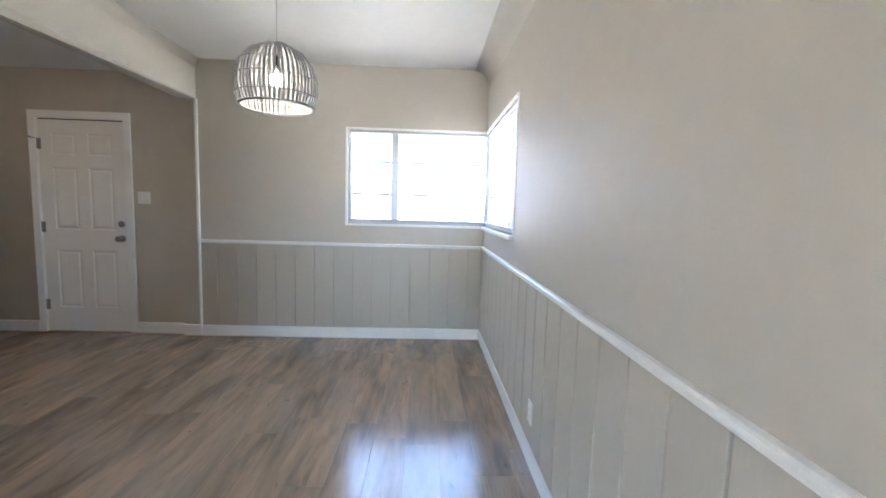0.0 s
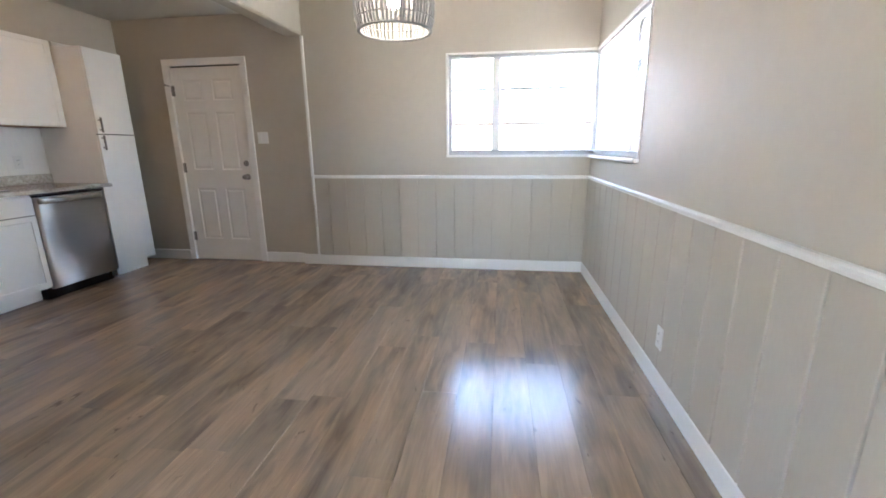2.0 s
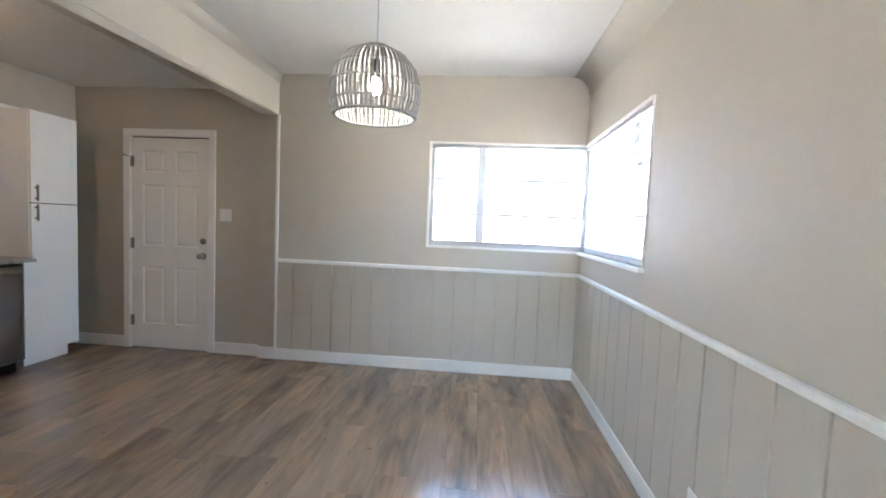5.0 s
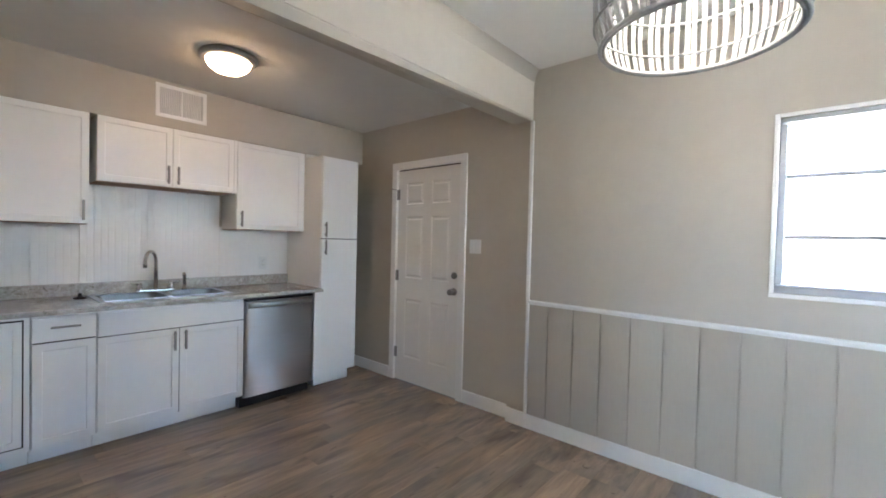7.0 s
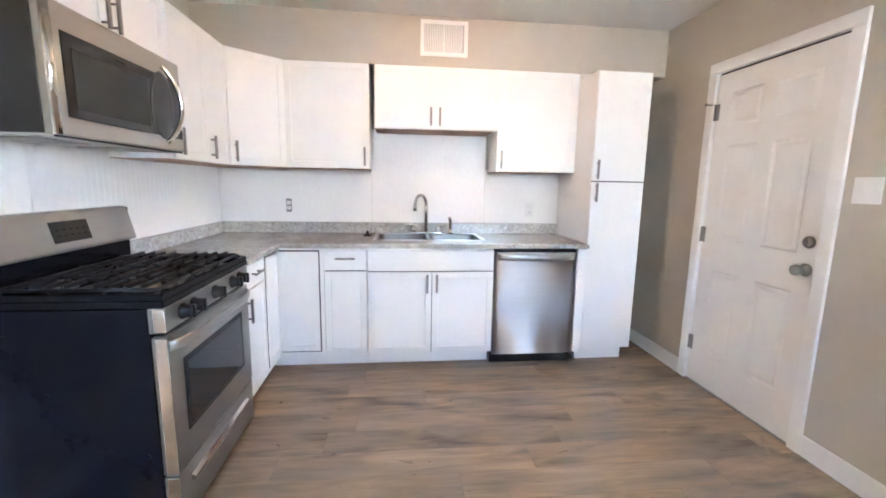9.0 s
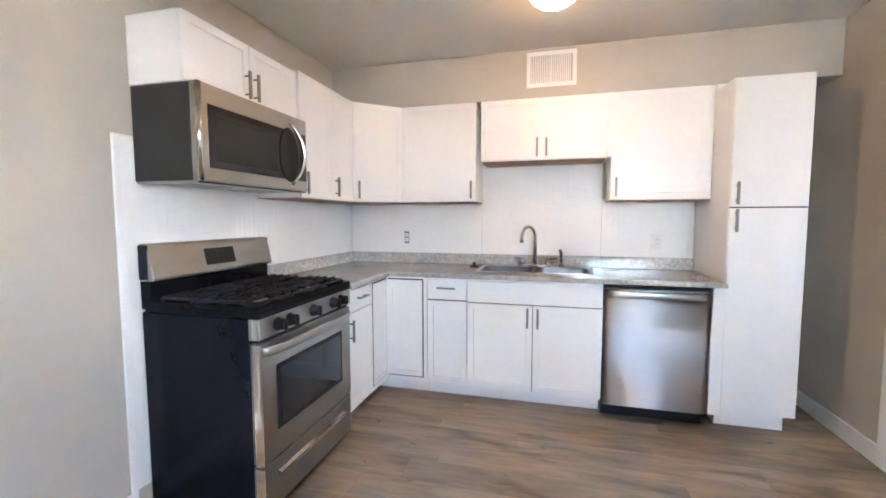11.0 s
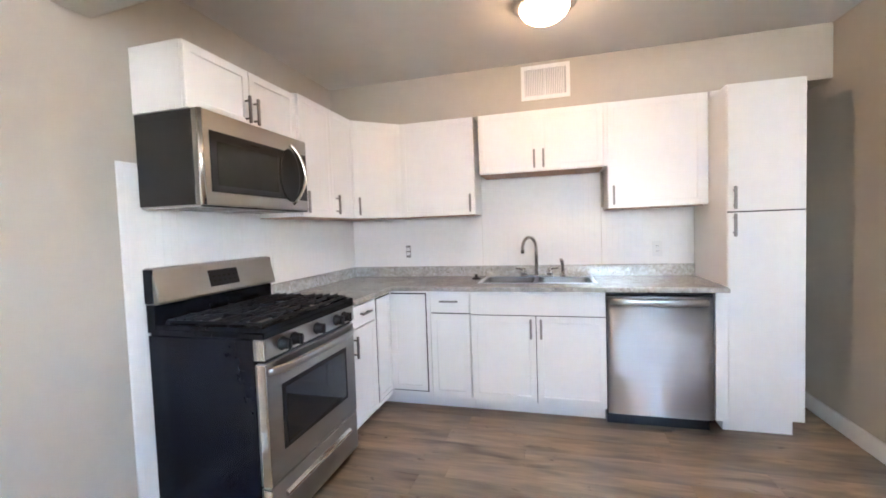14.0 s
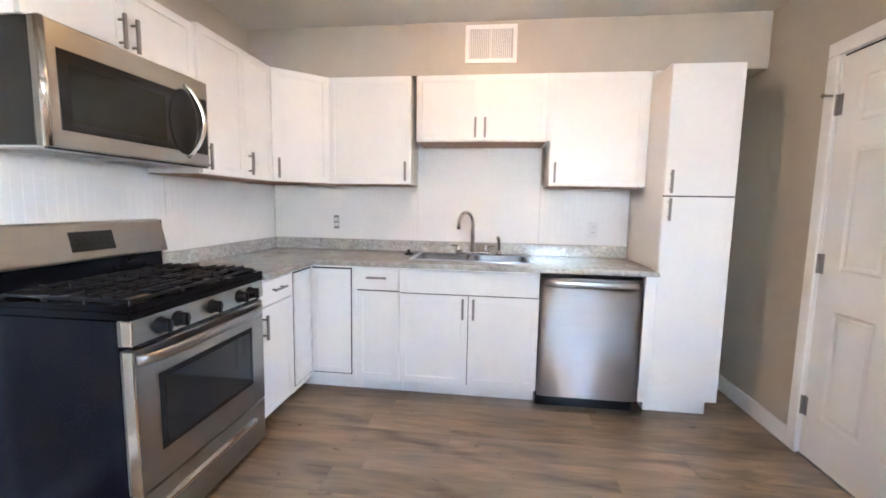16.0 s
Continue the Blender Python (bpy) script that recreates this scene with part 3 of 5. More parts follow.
def wall_plate(name, centre, normal, w, h, kind, label):
    """Switch or outlet plate. normal: 'y-', 'x-' or 'x+', the way that it faces."""
    cx, cy, cz = centre
    t = thing(name, centre, label, "switch" if kind == "switch" else "outlet")
    def face(a0, a1, z0, z1, d0, d1, mat, nm, bevel=0.0015):
        if normal == "y-":
            g = bx(cx + a0, cx + a1, cy - d1, cy - d0, cz + z0, cz + z1, bevel=bevel)
        elif normal == "x-":
            g = bx(cx - d1, cx - d0, cy + a0, cy + a1, cz + z0, cz + z1, bevel=bevel)
        else:
            g = bx(cx + d0, cx + d1, cy + a0, cy + a1, cz + z0, cz + z1, bevel=bevel)
        return part(nm, g, mat, t)
    mat = NICKEL if kind == "metal" else PLATE
    face(-w / 2, w / 2, -h / 2, h / 2, 0, 0.006, mat, "cover_plate", 0.002)
    if kind == "switch":
        for o in (-w / 4, w / 4):
            face(o - 0.016, o + 0.016, -0.033, 0.033, 0.0055, 0.009, PLATE, "rocker")
    else:
        for o in (-0.020, 0.020):
            face(-0.017, 0.017, o - 0.014, o + 0.014, 0.0055, 0.008, PLATE, "socket")
            for a in (-0.006, 0.006):
                face(a - 0.0012, a + 0.0012, o - 0.004, o + 0.006, 0.0078, 0.0084, DARK_GAPSHADE, "slot", 0)

wall_plate("light_switch", (-2.515, NK, 1.322), "y-", 0.115, 0.115, "switch", "white double light switch plate beside the door")
wall_plate("wall_outlet", (EX - 0.015, 2.380, 0.280), "x-", 0.070, 0.115, "outlet", "white outlet on the grooved wainscot")

# ---- kitchen ----
XB, XU, XP = -3.715, -4.020, -3.735   # fronts of base units, wall units and pantry
YB, YU = 1.650, 1.372                 # fronts of the south base units and wall units
CT = 0.914


def shaker(parent, w, h, m, name="door", rail=0.058, panel=True):
    """Shaker front, in its own frame: x across, z up, front at y = 0 facing -y."""
    g = bmesh.new()
    v = box(g, 0.0015, w - 0.0015, 0, 0.019, 0.0015, h - 0.0015)
    front = min(g.faces, key=lambda f: f.calc_center_median().y)
    if panel:
        bmesh.ops.inset_region(g, faces=[front], thickness=min(rail, h * 0.3))
        bmesh.ops.inset_region(g, faces=[front], thickness=0.004, depth=-0.005)
    edges = [e for e in g.edges if all(abs(q.co.y) < 1e-5 for q in e.verts) and e.is_manifold and any(abs(f.normal.y) < 0.1 for f in e.link_faces) and e.calc_length() > min(w, h) * 0.9]
    bmesh.ops.bevel(g, geom=edges, offset=0.0018, segments=2, affect="EDGES")
    return part(name, g, CAB, parent, m=m)


def pull(door_, m, x, z, upright_=True, length=0.108):
    """Square bar pull on two posts."""
    g = bmesh.new()
    a = length / 2
    if upright_:
        box(g, x - 0.0072, x + 0.0072, -0.034, -0.022, z - a - 0.012, z + a + 0.012, bevel=0.002)
        for s in (-a, a):
            tube(g, [(x, 0.002, z + s * 0.8), (x, -0.026, z + s * 0.8)], 0.005, 8)
    else:
        box(g, x - a - 0.012, x + a + 0.012, -0.034, -0.024, z - 0.006, z + 0.006, bevel=0.002)
        for s in (-a, a):
            tube(g, [(x + s * 0.8, 0.002, z), (x + s * 0.8, -0.026, z)], 0.005, 8)
    part("handle", g, NICKEL, door_, "brushed nickel bar handle", m=m)


def west(y0, z0, x=XB):
    """Frame of a front that faces east: across runs north."""
    return pose(x, y0, z0, 0, 0, 90)


def north(x0, z0, y=YB):
    """Frame of a front that faces north: across runs west."""
    return pose(x0, y, z0, 0, 0, 180)


TOE = 0.115
BTOP = 0.884

# base units along the west wall
GRP_B, GRP_U = "white base cabinets", "white wall cabinets"


def carcass(c, x0, x1, y0, y1, z0, z1, under=None):
    part("body", bx(x0, x1, y0, y1, z0, z1, bevel=0.001), CAB, c)
    if under:
        part("underside", bx(x0 + 0.004, x1 - 0.004, y0 + 0.004, y1 - 0.004, z0 - 0.004, z0 - 0.0005), under, c, "bare brown plywood underside")

c = thing("base_cabinet", (-4.0, 2.09, 0), "white shaker base cabinet with one drawer and door", "cabinet", GRP_B)
carcass(c, WX + 0.002, XB - 0.020, 1.952, 2.238, TOE, BTOP)
part("toe_kick", bx(WX + 0.01, XB - 0.135, 1.952, 2.238, 0.0, TOE - 0.001), CAB, c)
m = west(1.955, 0.727)
d = shaker(c, 0.282, 0.140, m, "drawer_front", panel=False)
pull(d, m, 0.141, 0.085, False)
# Dark strip behind the joint stands in for its shade.
part("gap_shade_strip", bx(XB - 0.0198, XB - 0.010, 1.958, 2.234, 0.7195, 0.7285), DARK_GAPSHADE, c, "dark strip painted as shade in the gap under the drawer")
m = west(1.955, 0.128)
shaker(c, 0.282, 0.593, m)

c = thing("sink_cabinet", (-4.0, 2.68, 0), "white shaker sink base cabinet with two doors", "cabinet", GRP_B)
bm = bmesh.new()
box(bm, WX + 0.002, XB - 0.020, 2.241, 2.257, TOE, BTOP)
box(bm, WX + 0.002, XB - 0.020, 3.106, 3.122, TOE, BTOP)
box(bm, WX + 0.002, XB - 0.020, 2.257, 3.106, TOE, TOE + 0.018)
box(bm, XB - 0.040, XB - 0.020, 2.257, 3.106, TOE + 0.018, BTOP)
part("body", bm, CAB, c)
part("toe_kick", bx(WX + 0.01, XB - 0.135, 2.241, 3.122, 0.0, TOE - 0.001), CAB, c)
m = west(2.243, 0.719)
shaker(c, 0.878, 0.148, m, "false_drawer_front", panel=False)
m = west(2.243, 0.128)
d = shaker(c, 0.441, 0.587, m)
pull(d, m, 0.441 - 0.032, 0.507)
# Two dark strips paint the shade between these fronts.
part("gap_shade_strip", bx(XB - 0.0198, XB - 0.006, 2.6825, 2.6875, 0.13, 0.715), DARK_GAPSHADE, c, "dark strip painted as shade in the gap between the doors")
part("gap_shade_strip", bx(XB - 0.0198, XB - 0.009, 2.246, 3.118, 0.7135, 0.7225), DARK_GAPSHADE, c, "dark strip painted as shade in the gap under the false drawer front")
m = west(2.686, 0.128)
d = shaker(c, 0.436, 0.587, m)
pull(d, m, 0.032, 0.507)

# corner unit with two doors that meet at the inner corner
c = thing("corner_base_cabinet", (-4.0, 1.4, 0), "white corner base cabinet with angled folding door", "cabinet", GRP_B)
XC0 = -3.452
bm = bmesh.new()
prism(bm, [(WX + 0.002, SY + 0.002), (XC0, SY + 0.002), (XC0, YB - 0.020), (XB - 0.020, YB - 0.020), (XB - 0.020, 1.949), (WX + 0.002, 1.949)], TOE, BTOP, axis="z")
part("body", bm, CAB, c)
bm = bmesh.new()
prism(bm, [(WX + 0.01, SY + 0.01), (XC0, SY + 0.01), (XC0, YB - 0.135), (XB - 0.135, YB - 0.135), (XB - 0.135, 1.949), (WX + 0.01, 1.949)], 0.0, TOE - 0.001, axis="z")
part("toe_kick", bm, CAB, c)
bm = bmesh.new()
box(bm, XB - 0.0195, XB - 0.010, YB + 0.03, 1.949, TOE + 0.002, BTOP - 0.001)
box(bm, XB - 0.0098, XC0 - 0.002, YB - 0.0195, YB - 0.010, TOE + 0.002, BTOP - 0.001)
part("face_frame", bm, CAB, c)
# Dark sheets behind the folding door paint shade into its edge gaps.
part("gap_shade_strip", bx(XB - 0.0195, XB - 0.0075, YB + 0.006, 1.924, 0.150, 0.866), DARK_GAPSHADE, c, "dark sheet painted as shade in the gap round the door")
part("gap_shade_strip", bx(XB - 0.007, XC0 - 0.030, YB - 0.0195, YB - 0.0075, 0.150, 0.866), DARK_GAPSHADE, c, "dark sheet painted as shade in the gap round the door")
m = west(YB + 0.004, 0.156)
shaker(c, 1.918 - YB - 0.004, 0.702, m, rail=0.05)
m = north(XC0 - 0.034, 0.156)
shaker(c, XC0 - 0.034 - XB - 0.004, 0.702, m, rail=0.045)

# drawer unit between range and corner
c = thing("base_cabinet", (-3.28, 1.35, 0), "narrow white base cabinet with drawer beside the range", "cabinet", GRP_B)
XD0 = -3.118
carcass(c, XC0 + 0.001, XD0, SY + 0.002, YB - 0.020, TOE, BTOP)
part("toe_kick", bx(XC0 + 0.001, XD0, SY + 0.01, YB - 0.135, 0.0, TOE - 0.001), CAB, c)
m = north(XD0 - 0.002, 0.735)
d = shaker(c, XD0 - XC0 - 0.004, 0.132, m, "drawer_front", panel=False)
pull(d, m, 0.165, 0.075, False, 0.11)
m = north(XD0 - 0.002, 0.128)
d = shaker(c, XD0 - XC0 - 0.004, 0.600, m)
pull(d, m, 0.020, 0.50)

# filler beside the dishwasher
solid("filler_panel", bx(WX + 0.002, XB - 0.004, 3.735, 3.802, 0.10, BTOP, bevel=0.002), CAB, "white filler panel between dishwasher and pantry", "panel")

# pantry
c = thing("pantry_cabinet", (-4.03, 4.0, 0), "tall white pantry cabinet with two doors", "cabinet")
PY0, PY1 = 3.806, 4.197
carcass(c, WX + 0.002, XP - 0.020, PY0, PY1, TOE, 2.103)
# Dark strip paints shade into the joint of upper and lower door.
part("gap_shade_strip", bx(XP - 0.0198, XP - 0.010, PY0 + 0.003, PY1 - 0.003, 1.3525, 1.3605), DARK_GAPSHADE, c, "dark strip painted as shade in the gap between the doors")
part("toe_kick", bx(WX + 0.01, XP - 0.095, PY0 + 0.002, PY1 - 0.02, 0.0, TOE - 0.001), CAB, c)
m = west(PY0 + 0.001, TOE + 0.004, XP)
d = shaker(c, PY1 - PY0 - 0.002, 1.234, m, panel=False)
pull(d, m, 0.030, 1.160)
m = west(PY0 + 0.001, 1.3585, XP)
d = shaker(c, PY1 - PY0 - 0.002, 0.740, m, panel=False)
pull(d, m, 0.030, 0.080)

solid("filler_panel", bx(WX + 0.01, XU - 0.006, PY0 + 0.004, PY1 - 0.004, 2.1035, 2.149), CAB, "white filler strip above the pantry", "panel")

# wall units, west
UB, UT = 1.420, 2.149


def wall_unit(y0, y1, z0, z1, label, handles, doors=1):
    u = thing("wall_cabinet", (-4.18, (y0 + y1) / 2, z0), label, "cabinet", GRP_U)
    carcass(u, WX + 0.002, XU - 0.020, y0, y1, z0, z1, RAWWOOD)
    w = (y1 - y0) / doors
    for k in range(doors):
        mm = west(y0 + k * w, z0 + 0.002, XU)
        dd = shaker(u, w, z1 - z0 - 0.004, mm, rail=0.055)
        s = handles[k]
        pull(dd, mm, 0.032 if s == "l" else w - 0.032, 0.085)
    return u

wall_unit(1.660, 2.243, UB, UT, "white wall cabinet with a single door", "r")
wall_unit(2.281, 3.157, 1.712, UT, "short white double-door cabinet above the sink", "rl", 2)
wall_unit(3.184, 3.775, UB, UT, "white wall cabinet beside the pantry", "l")
solid("filler_panel", bx(WX + 0.01, XU - 0.003, 3.159, 3.182, 1.712, UT, bevel=0.001), CAB, "white filler stile between two wall cabinets", "panel")
solid("filler_panel", bx(WX + 0.01, XU - 0.022, 3.777, 3.804, UB, UT), CAB, "narrow white filler strip between cabinets", "panel")

# wall units, south
c = thing("wall_cabinet", (-2.73, 1.2, 1.85), "white double-door cabinet above the microwave", "cabinet", GRP_U)
MX0, MX1 = -2.345, -3.106
YM, UM = 1.352, 2.140
carcass(c, MX1 + 0.001, MX0, SY + 0.002, YM - 0.020, 1.856, UM)
w = (MX0 - MX1) / 2
for k, s in ((0, "r"), (1, "l")):
    m = north(MX0 - k * w, 1.858, YM)
    d = shaker(c, w, UM - 1.860, m, rail=0.055)
    pull(d, m, 0.030 if s == "l" else w - 0.030, 0.080)
c = thing("wall_cabinet", (-3.44, 1.2, UB), "white double-door wall cabinet beside the microwave", "cabinet", GRP_U)
SX0, SX1 = MX1 - 0.001, -3.770
carcass(c, SX1 + 0.001, SX0, SY + 0.002, YU - 0.020, UB, UT, RAWWOOD)
xs = [SX0, -3.47, SX1]
for k in range(2):
    m = north(xs[k], UB + 0.002, YU)
    d = shaker(c, xs[k] - xs[k + 1], UT - UB - 0.004, m, rail=0.055)
    pull(d, m, 0.035, 0.085)
c = thing("corner_wall_cabinet", (-4.05, 1.3, UB), "white corner wall cabinet with an angled door", "cabinet", GRP_U)
foot = [(WX + 0.002, SY + 0.002), (SX1 - 0.001, SY + 0.002), (SX1 - 0.001, YU - 0.02), (XU - 0.02, 1.657), (WX + 0.002, 1.657)]
bm = bmesh.new()
prism(bm, foot, UB, UT, axis="z")
part("body", bm, CAB, c)
bm = bmesh.new()
prism(bm, [(a * 0.995 - 0.02, b) for a, b in foot], UB - 0.004, UB - 0.0005, axis="z")
part("underside", bm, RAWWOOD, c, "bare brown plywood underside")
a, b = Vector((SX1 - 0.001, YU)), Vector((XU, 1.657))
dv = b - a
ang = math.degrees(math.atan2(dv.y, dv.x))
nrm = Vector((-dv.y, dv.x)).normalized()
if nrm.x < 0:
    nrm = -nrm
m = pose(a.x + nrm.x * 0.006, a.y + nrm.y * 0.006, UB + 0.002, 0, 0, ang)
d = shaker(c, dv.length, UT - UB - 0.004, m, rail=0.055)
pull(d, m, 0.035, 0.085)

# worktop with the sink's cut-out, and its upstand
SKX0, SKX1, SKY0, SKY1 = -4.225, -3.865, 2.290, 3.070
bm = bmesh.new()
gx = [WX + 0.002, SKX0, SKX1, XB + 0.025, -3.114]
gy = [SY + 0.002, YB + 0.025, SKY0, SKY1, 3.803]
cells(bm, gx, gy, lambda i, j: not (i == 1 and j == 2) and (i < 3 or j == 0), BTOP + 0.001, CT)
edge = [e for e in bm.edges if all(v.co.z > CT - 0.001 for v in e.verts) and any(abs(f.normal.z) < 0.1 for f in e.link_faces)]
bmesh.ops.bevel(bm, geom=edge, offset=0.008, segments=3, affect="EDGES")
worktop = thing("worktop", (WX + 0.02, 2.4, BTOP), "grey stone-look laminate worktop running round the corner", "worktop")
part("slab", bm, LAMINATE, worktop)
part("edge_band", bx(XB + 0.0245, XB + 0.0285, YB + 0.030, 3.802, BTOP - 0.001, CT - 0.006, bevel=0.0015), LAMINATE, worktop, "speckled laminate front edge")
part("edge_band", bx(XB + 0.029, -3.115, YB + 0.0245, YB + 0.0285, BTOP - 0.001, CT - 0.006, bevel=0.0015), LAMINATE, worktop, "speckled laminate front edge")
bs = thing("backsplash", (WX + 0.02, 2.4, CT), "low grey stone-look laminate upstand along both walls", "backsplash")
part("upstand", bx(WX + 0.002, WX + 0.021, SY + 0.021, 3.803, CT, 1.000, bevel=0.004, seg=2), LAMINATE, bs)
part("upstand", bx(WX + 0.002, -3.114, SY + 0.002, SY + 0.0205, CT, 1.000, bevel=0.004, seg=2), LAMINATE, bs)

# beadboard above the worktop
def beadboard(bm, axis, u0, u1, z0, z1, s, out, pitch=0.041):
    """Sheet with upright round-bottomed grooves; out: +1 or -1 along its facing axis."""
    n = max(1, round((u1 - u0) / pitch))
    p = (u1 - u0) / n
    prof = []
    for k in range(n):
        a = u0 + k * p
        prof += [(a, 0.006), (a + p - 0.009, 0.006), (a + p - 0.0070, 0.0050), (a + p - 0.0045, 0.0059), (a + p - 0.0020, 0.0050)]
    prof += [(u1, 0.006)]
    lo, hi = [], []
    for a, dd in prof:
        q = (a, s + out * dd) if axis == "x" else (s + out * dd, a)
        lo.append(bm.verts.new((*q, z0)))
        hi.append(bm.verts.new((*q, z1)))
    for k in range(len(prof) - 1):
        bm.faces.new((lo[k], lo[k + 1], hi[k + 1], hi[k]))
    for a in (0, -1):
        q = (prof[a][0], s) if axis == "x" else (s, prof[a][0])
        l_, h_ = bm.verts.new((*q, z0)), bm.verts.new((*q, z1))
        bm.faces.new((lo[a], hi[a], h_, l_))
    q0, q1 = ((u0, s), (u1, s)) if axis == "x" else ((s, u0), (s, u1))
    bm.faces.new([bm.verts.new((*q, z1)) for q in (q0, q1)] + hi[::-1])

for y0, y1, z1 in ((SY + 0.007, 2.236, UB + 0.02), (2.239, 3.165, 1.74), (3.168, 3.803, UB + 0.02)):
    bm = bmesh.new()
    beadboard(bm, "y", y0, y1, 1.0005, z1, WX, 1)
    solid("beadboard_panel", bm, BEAD, "white painted beadboard panel above the worktop", "panel", "structure")
for x0, x1, z0, z1 in ((WX + 0.007, -3.209, 1.0005, UB + 0.02), (-3.206, -2.282, BH, 1.630)):
    bm = bmesh.new()
    beadboard(bm, "x", x0, x1, z0, z1, SY, 1)
    solid("beadboard_panel", bm, BEAD, "white painted beadboard panel on the south wall", "panel", "structure")
bm = bmesh.new()
box(bm, -2.282, -2.254, SY, SY + 0.012, 0.0, 1.645, bevel=0.003)
box(bm, -2.344, -2.2822, SY, SY + 0.012, 1.6305, 1.645, bevel=0.003)
solid("panel_edge_strip", bm, TRIM, "white strip along the beadboard's edge", "trim", "structure")
wall_plate("wall_outlet", (WX + 0.006, 1.585, 1.132), "x+", 0.042, 0.105, "metal", "steel outlet box without wide cover above the worktop")
wall_plate("wall_outlet", (WX + 0.006, 3.555, 1.115), "x+", 0.072, 0.115, "outlet", "white outlet on the beadboard")

# sink and tap
s = thing("kitchen_sink", ((SKX0 + SKX1) / 2, (SKY0 + SKY1) / 2, CT), "stainless steel double-bowl drop-in sink", "sink")
bm = bmesh.new()
rx0, rx1, ry0, ry1 = SKX0 - 0.055, SKX1 + 0.018, SKY0 - 0.018, SKY1 + 0.018
mid = (SKY0 + SKY1) / 2
gx = [rx0, SKX0 + 0.012, SKX1 - 0.012, rx1]
gy = [ry0, SKY0 + 0.014, mid - 0.014, mid + 0.014, SKY1 - 0.014, ry1]
cells(bm, gx, gy, lambda i, j: not (i == 1 and j in (1, 3)), CT + 0.0005, CT + 0.005)
part("rim", bm, SINK, s)
for y0, y1 in ((gy[1], gy[2]), (gy[3], gy[4])):
    bm = bmesh.new()
    x0, x1 = gx[1], gx[2]
    top = [(x0, y0), (x1, y0), (x1, y1), (x0, y1)]
    rings = []
    for z, ins in ((CT + 0.003, 0.0), (CT - 0.012, 0.004), (CT - 0.13, 0.012), (CT - 0.160, 0.022), (CT - 0.172, 0.05)):
        r = 0.045
        ring = []
        for (cx, cy), a0 in (((x0 + ins + r, y0 + ins + r), 180), ((x1 - ins - r, y0 + ins + r), 270), ((x1 - ins - r, y1 - ins - r), 0), ((x0 + ins + r, y1 - ins - r), 90)):
            for k in range(5):
                an = radians(a0 + 22.5 * k)
                ring.append(bm.verts.new((cx + r * math.cos(an), cy + r * math.sin(an), z)))
        rings.append(ring)
    for p, q in zip(rings, rings[1:]):
        for k in range(len(p)):
            bm.faces.new((p[k], p[(k + 1) % len(p)], q[(k + 1) % len(p)], q[k])).smooth = True
    bm.faces.new(rings[-1])
    bmesh.ops.recalc_face_normals(bm, faces=bm.faces)
    bmesh.ops.reverse_faces(bm, faces=bm.faces)
    bowl = part("bowl", bm, BOWL_SHADED, s)
    g = bmesh.new()
    lathe(g, [(0.040, 0.0), (0.038, 0.003), (0.026, 0.002), (0.010, 0.004)], ((x0 + x1) / 2, (y0 + y1) / 2, CT - 0.172), 20)
    part("drain", g, NICKEL, bowl)

f = thing("kitchen_tap", (-4.245, 2.675, CT + 0.005), "brushed nickel gooseneck tap with two lever handles", "tap")
FX, FY, FZ = -4.245, 2.675, CT + 0.005
part("base_plate", bx(FX - 0.026, FX + 0.026, FY - 0.125, FY + 0.125, FZ, FZ + 0.016, bevel=0.007, seg=3), TAPSTEEL, f)
pts = [(FX, FY, FZ + 0.014), (FX, FY, FZ + 0.20)]
pts += [(FX + 0.055 - 0.055 * math.cos(a), FY - 0.048 + 0.048 * math.cos(a), FZ + 0.225 + 0.085 * math.sin(a)) for a in [radians(15 * k) for k in range(13)]]
pts += [(FX + 0.111, FY - 0.097, FZ + 0.190)]
g = bmesh.new()
tube(g, pts, [0.014] * 2 + [0.0125] * (len(pts) - 4) + [0.0135, 0.015], 12)
part("spout", g, TAPSTEEL, f)
for o in (-0.10, 0.10):
    g = bmesh.new()
    lathe(g, [(0.025, 0.0), (0.024, 0.018), (0.018, 0.034), (0.017, 0.052), (0.008, 0.060)], (FX, FY + o, FZ + 0.014), 16)
    tube(g, [(FX, FY + o, FZ + 0.058), (FX + 0.012, FY + o * 1.30, FZ + 0.066), (FX + 0.02, FY + o * 1.62, FZ + 0.070)], [0.010, 0.008, 0.007], 8)
    part("lever_handle", g, TAPSTEEL, f)
f = thing("side_sprayer", (-4.245, 2.872, CT + 0.005), "brushed nickel side sprayer on the sink rim", "tap")
g = bmesh.new()
lathe(g, [(0.022, 0.0), (0.021, 0.010), (0.014, 0.018), (0.013, 0.040)], (FX, 2.872, FZ), 16)
part("holder", g, TAPSTEEL, f)
g = bmesh.new()
tube(g, [(FX, 2.872, FZ + 0.030), (FX, 2.872, FZ + 0.085), (FX + 0.010, 2.868, FZ + 0.118), (FX + 0.030, 2.860, FZ + 0.132)], [0.011, 0.012, 0.014, 0.012], 10)
part("spray_head", g, TAPSTEEL, f)
t = thing("sink_strainer", (-4.13, 2.215, CT), "black rubber sink stopper lying on the worktop", "strainer")
g = bmesh.new()
lathe(g, [(0.034, 0.0), (0.038, 0.006), (0.034, 0.012), (0.014, 0.016), (0.010, 0.030), (0.013, 0.036), (0.004, 0.040)], (-4.13, 2.215, CT), 18)
part("stopper", g, BLACKPL, t)

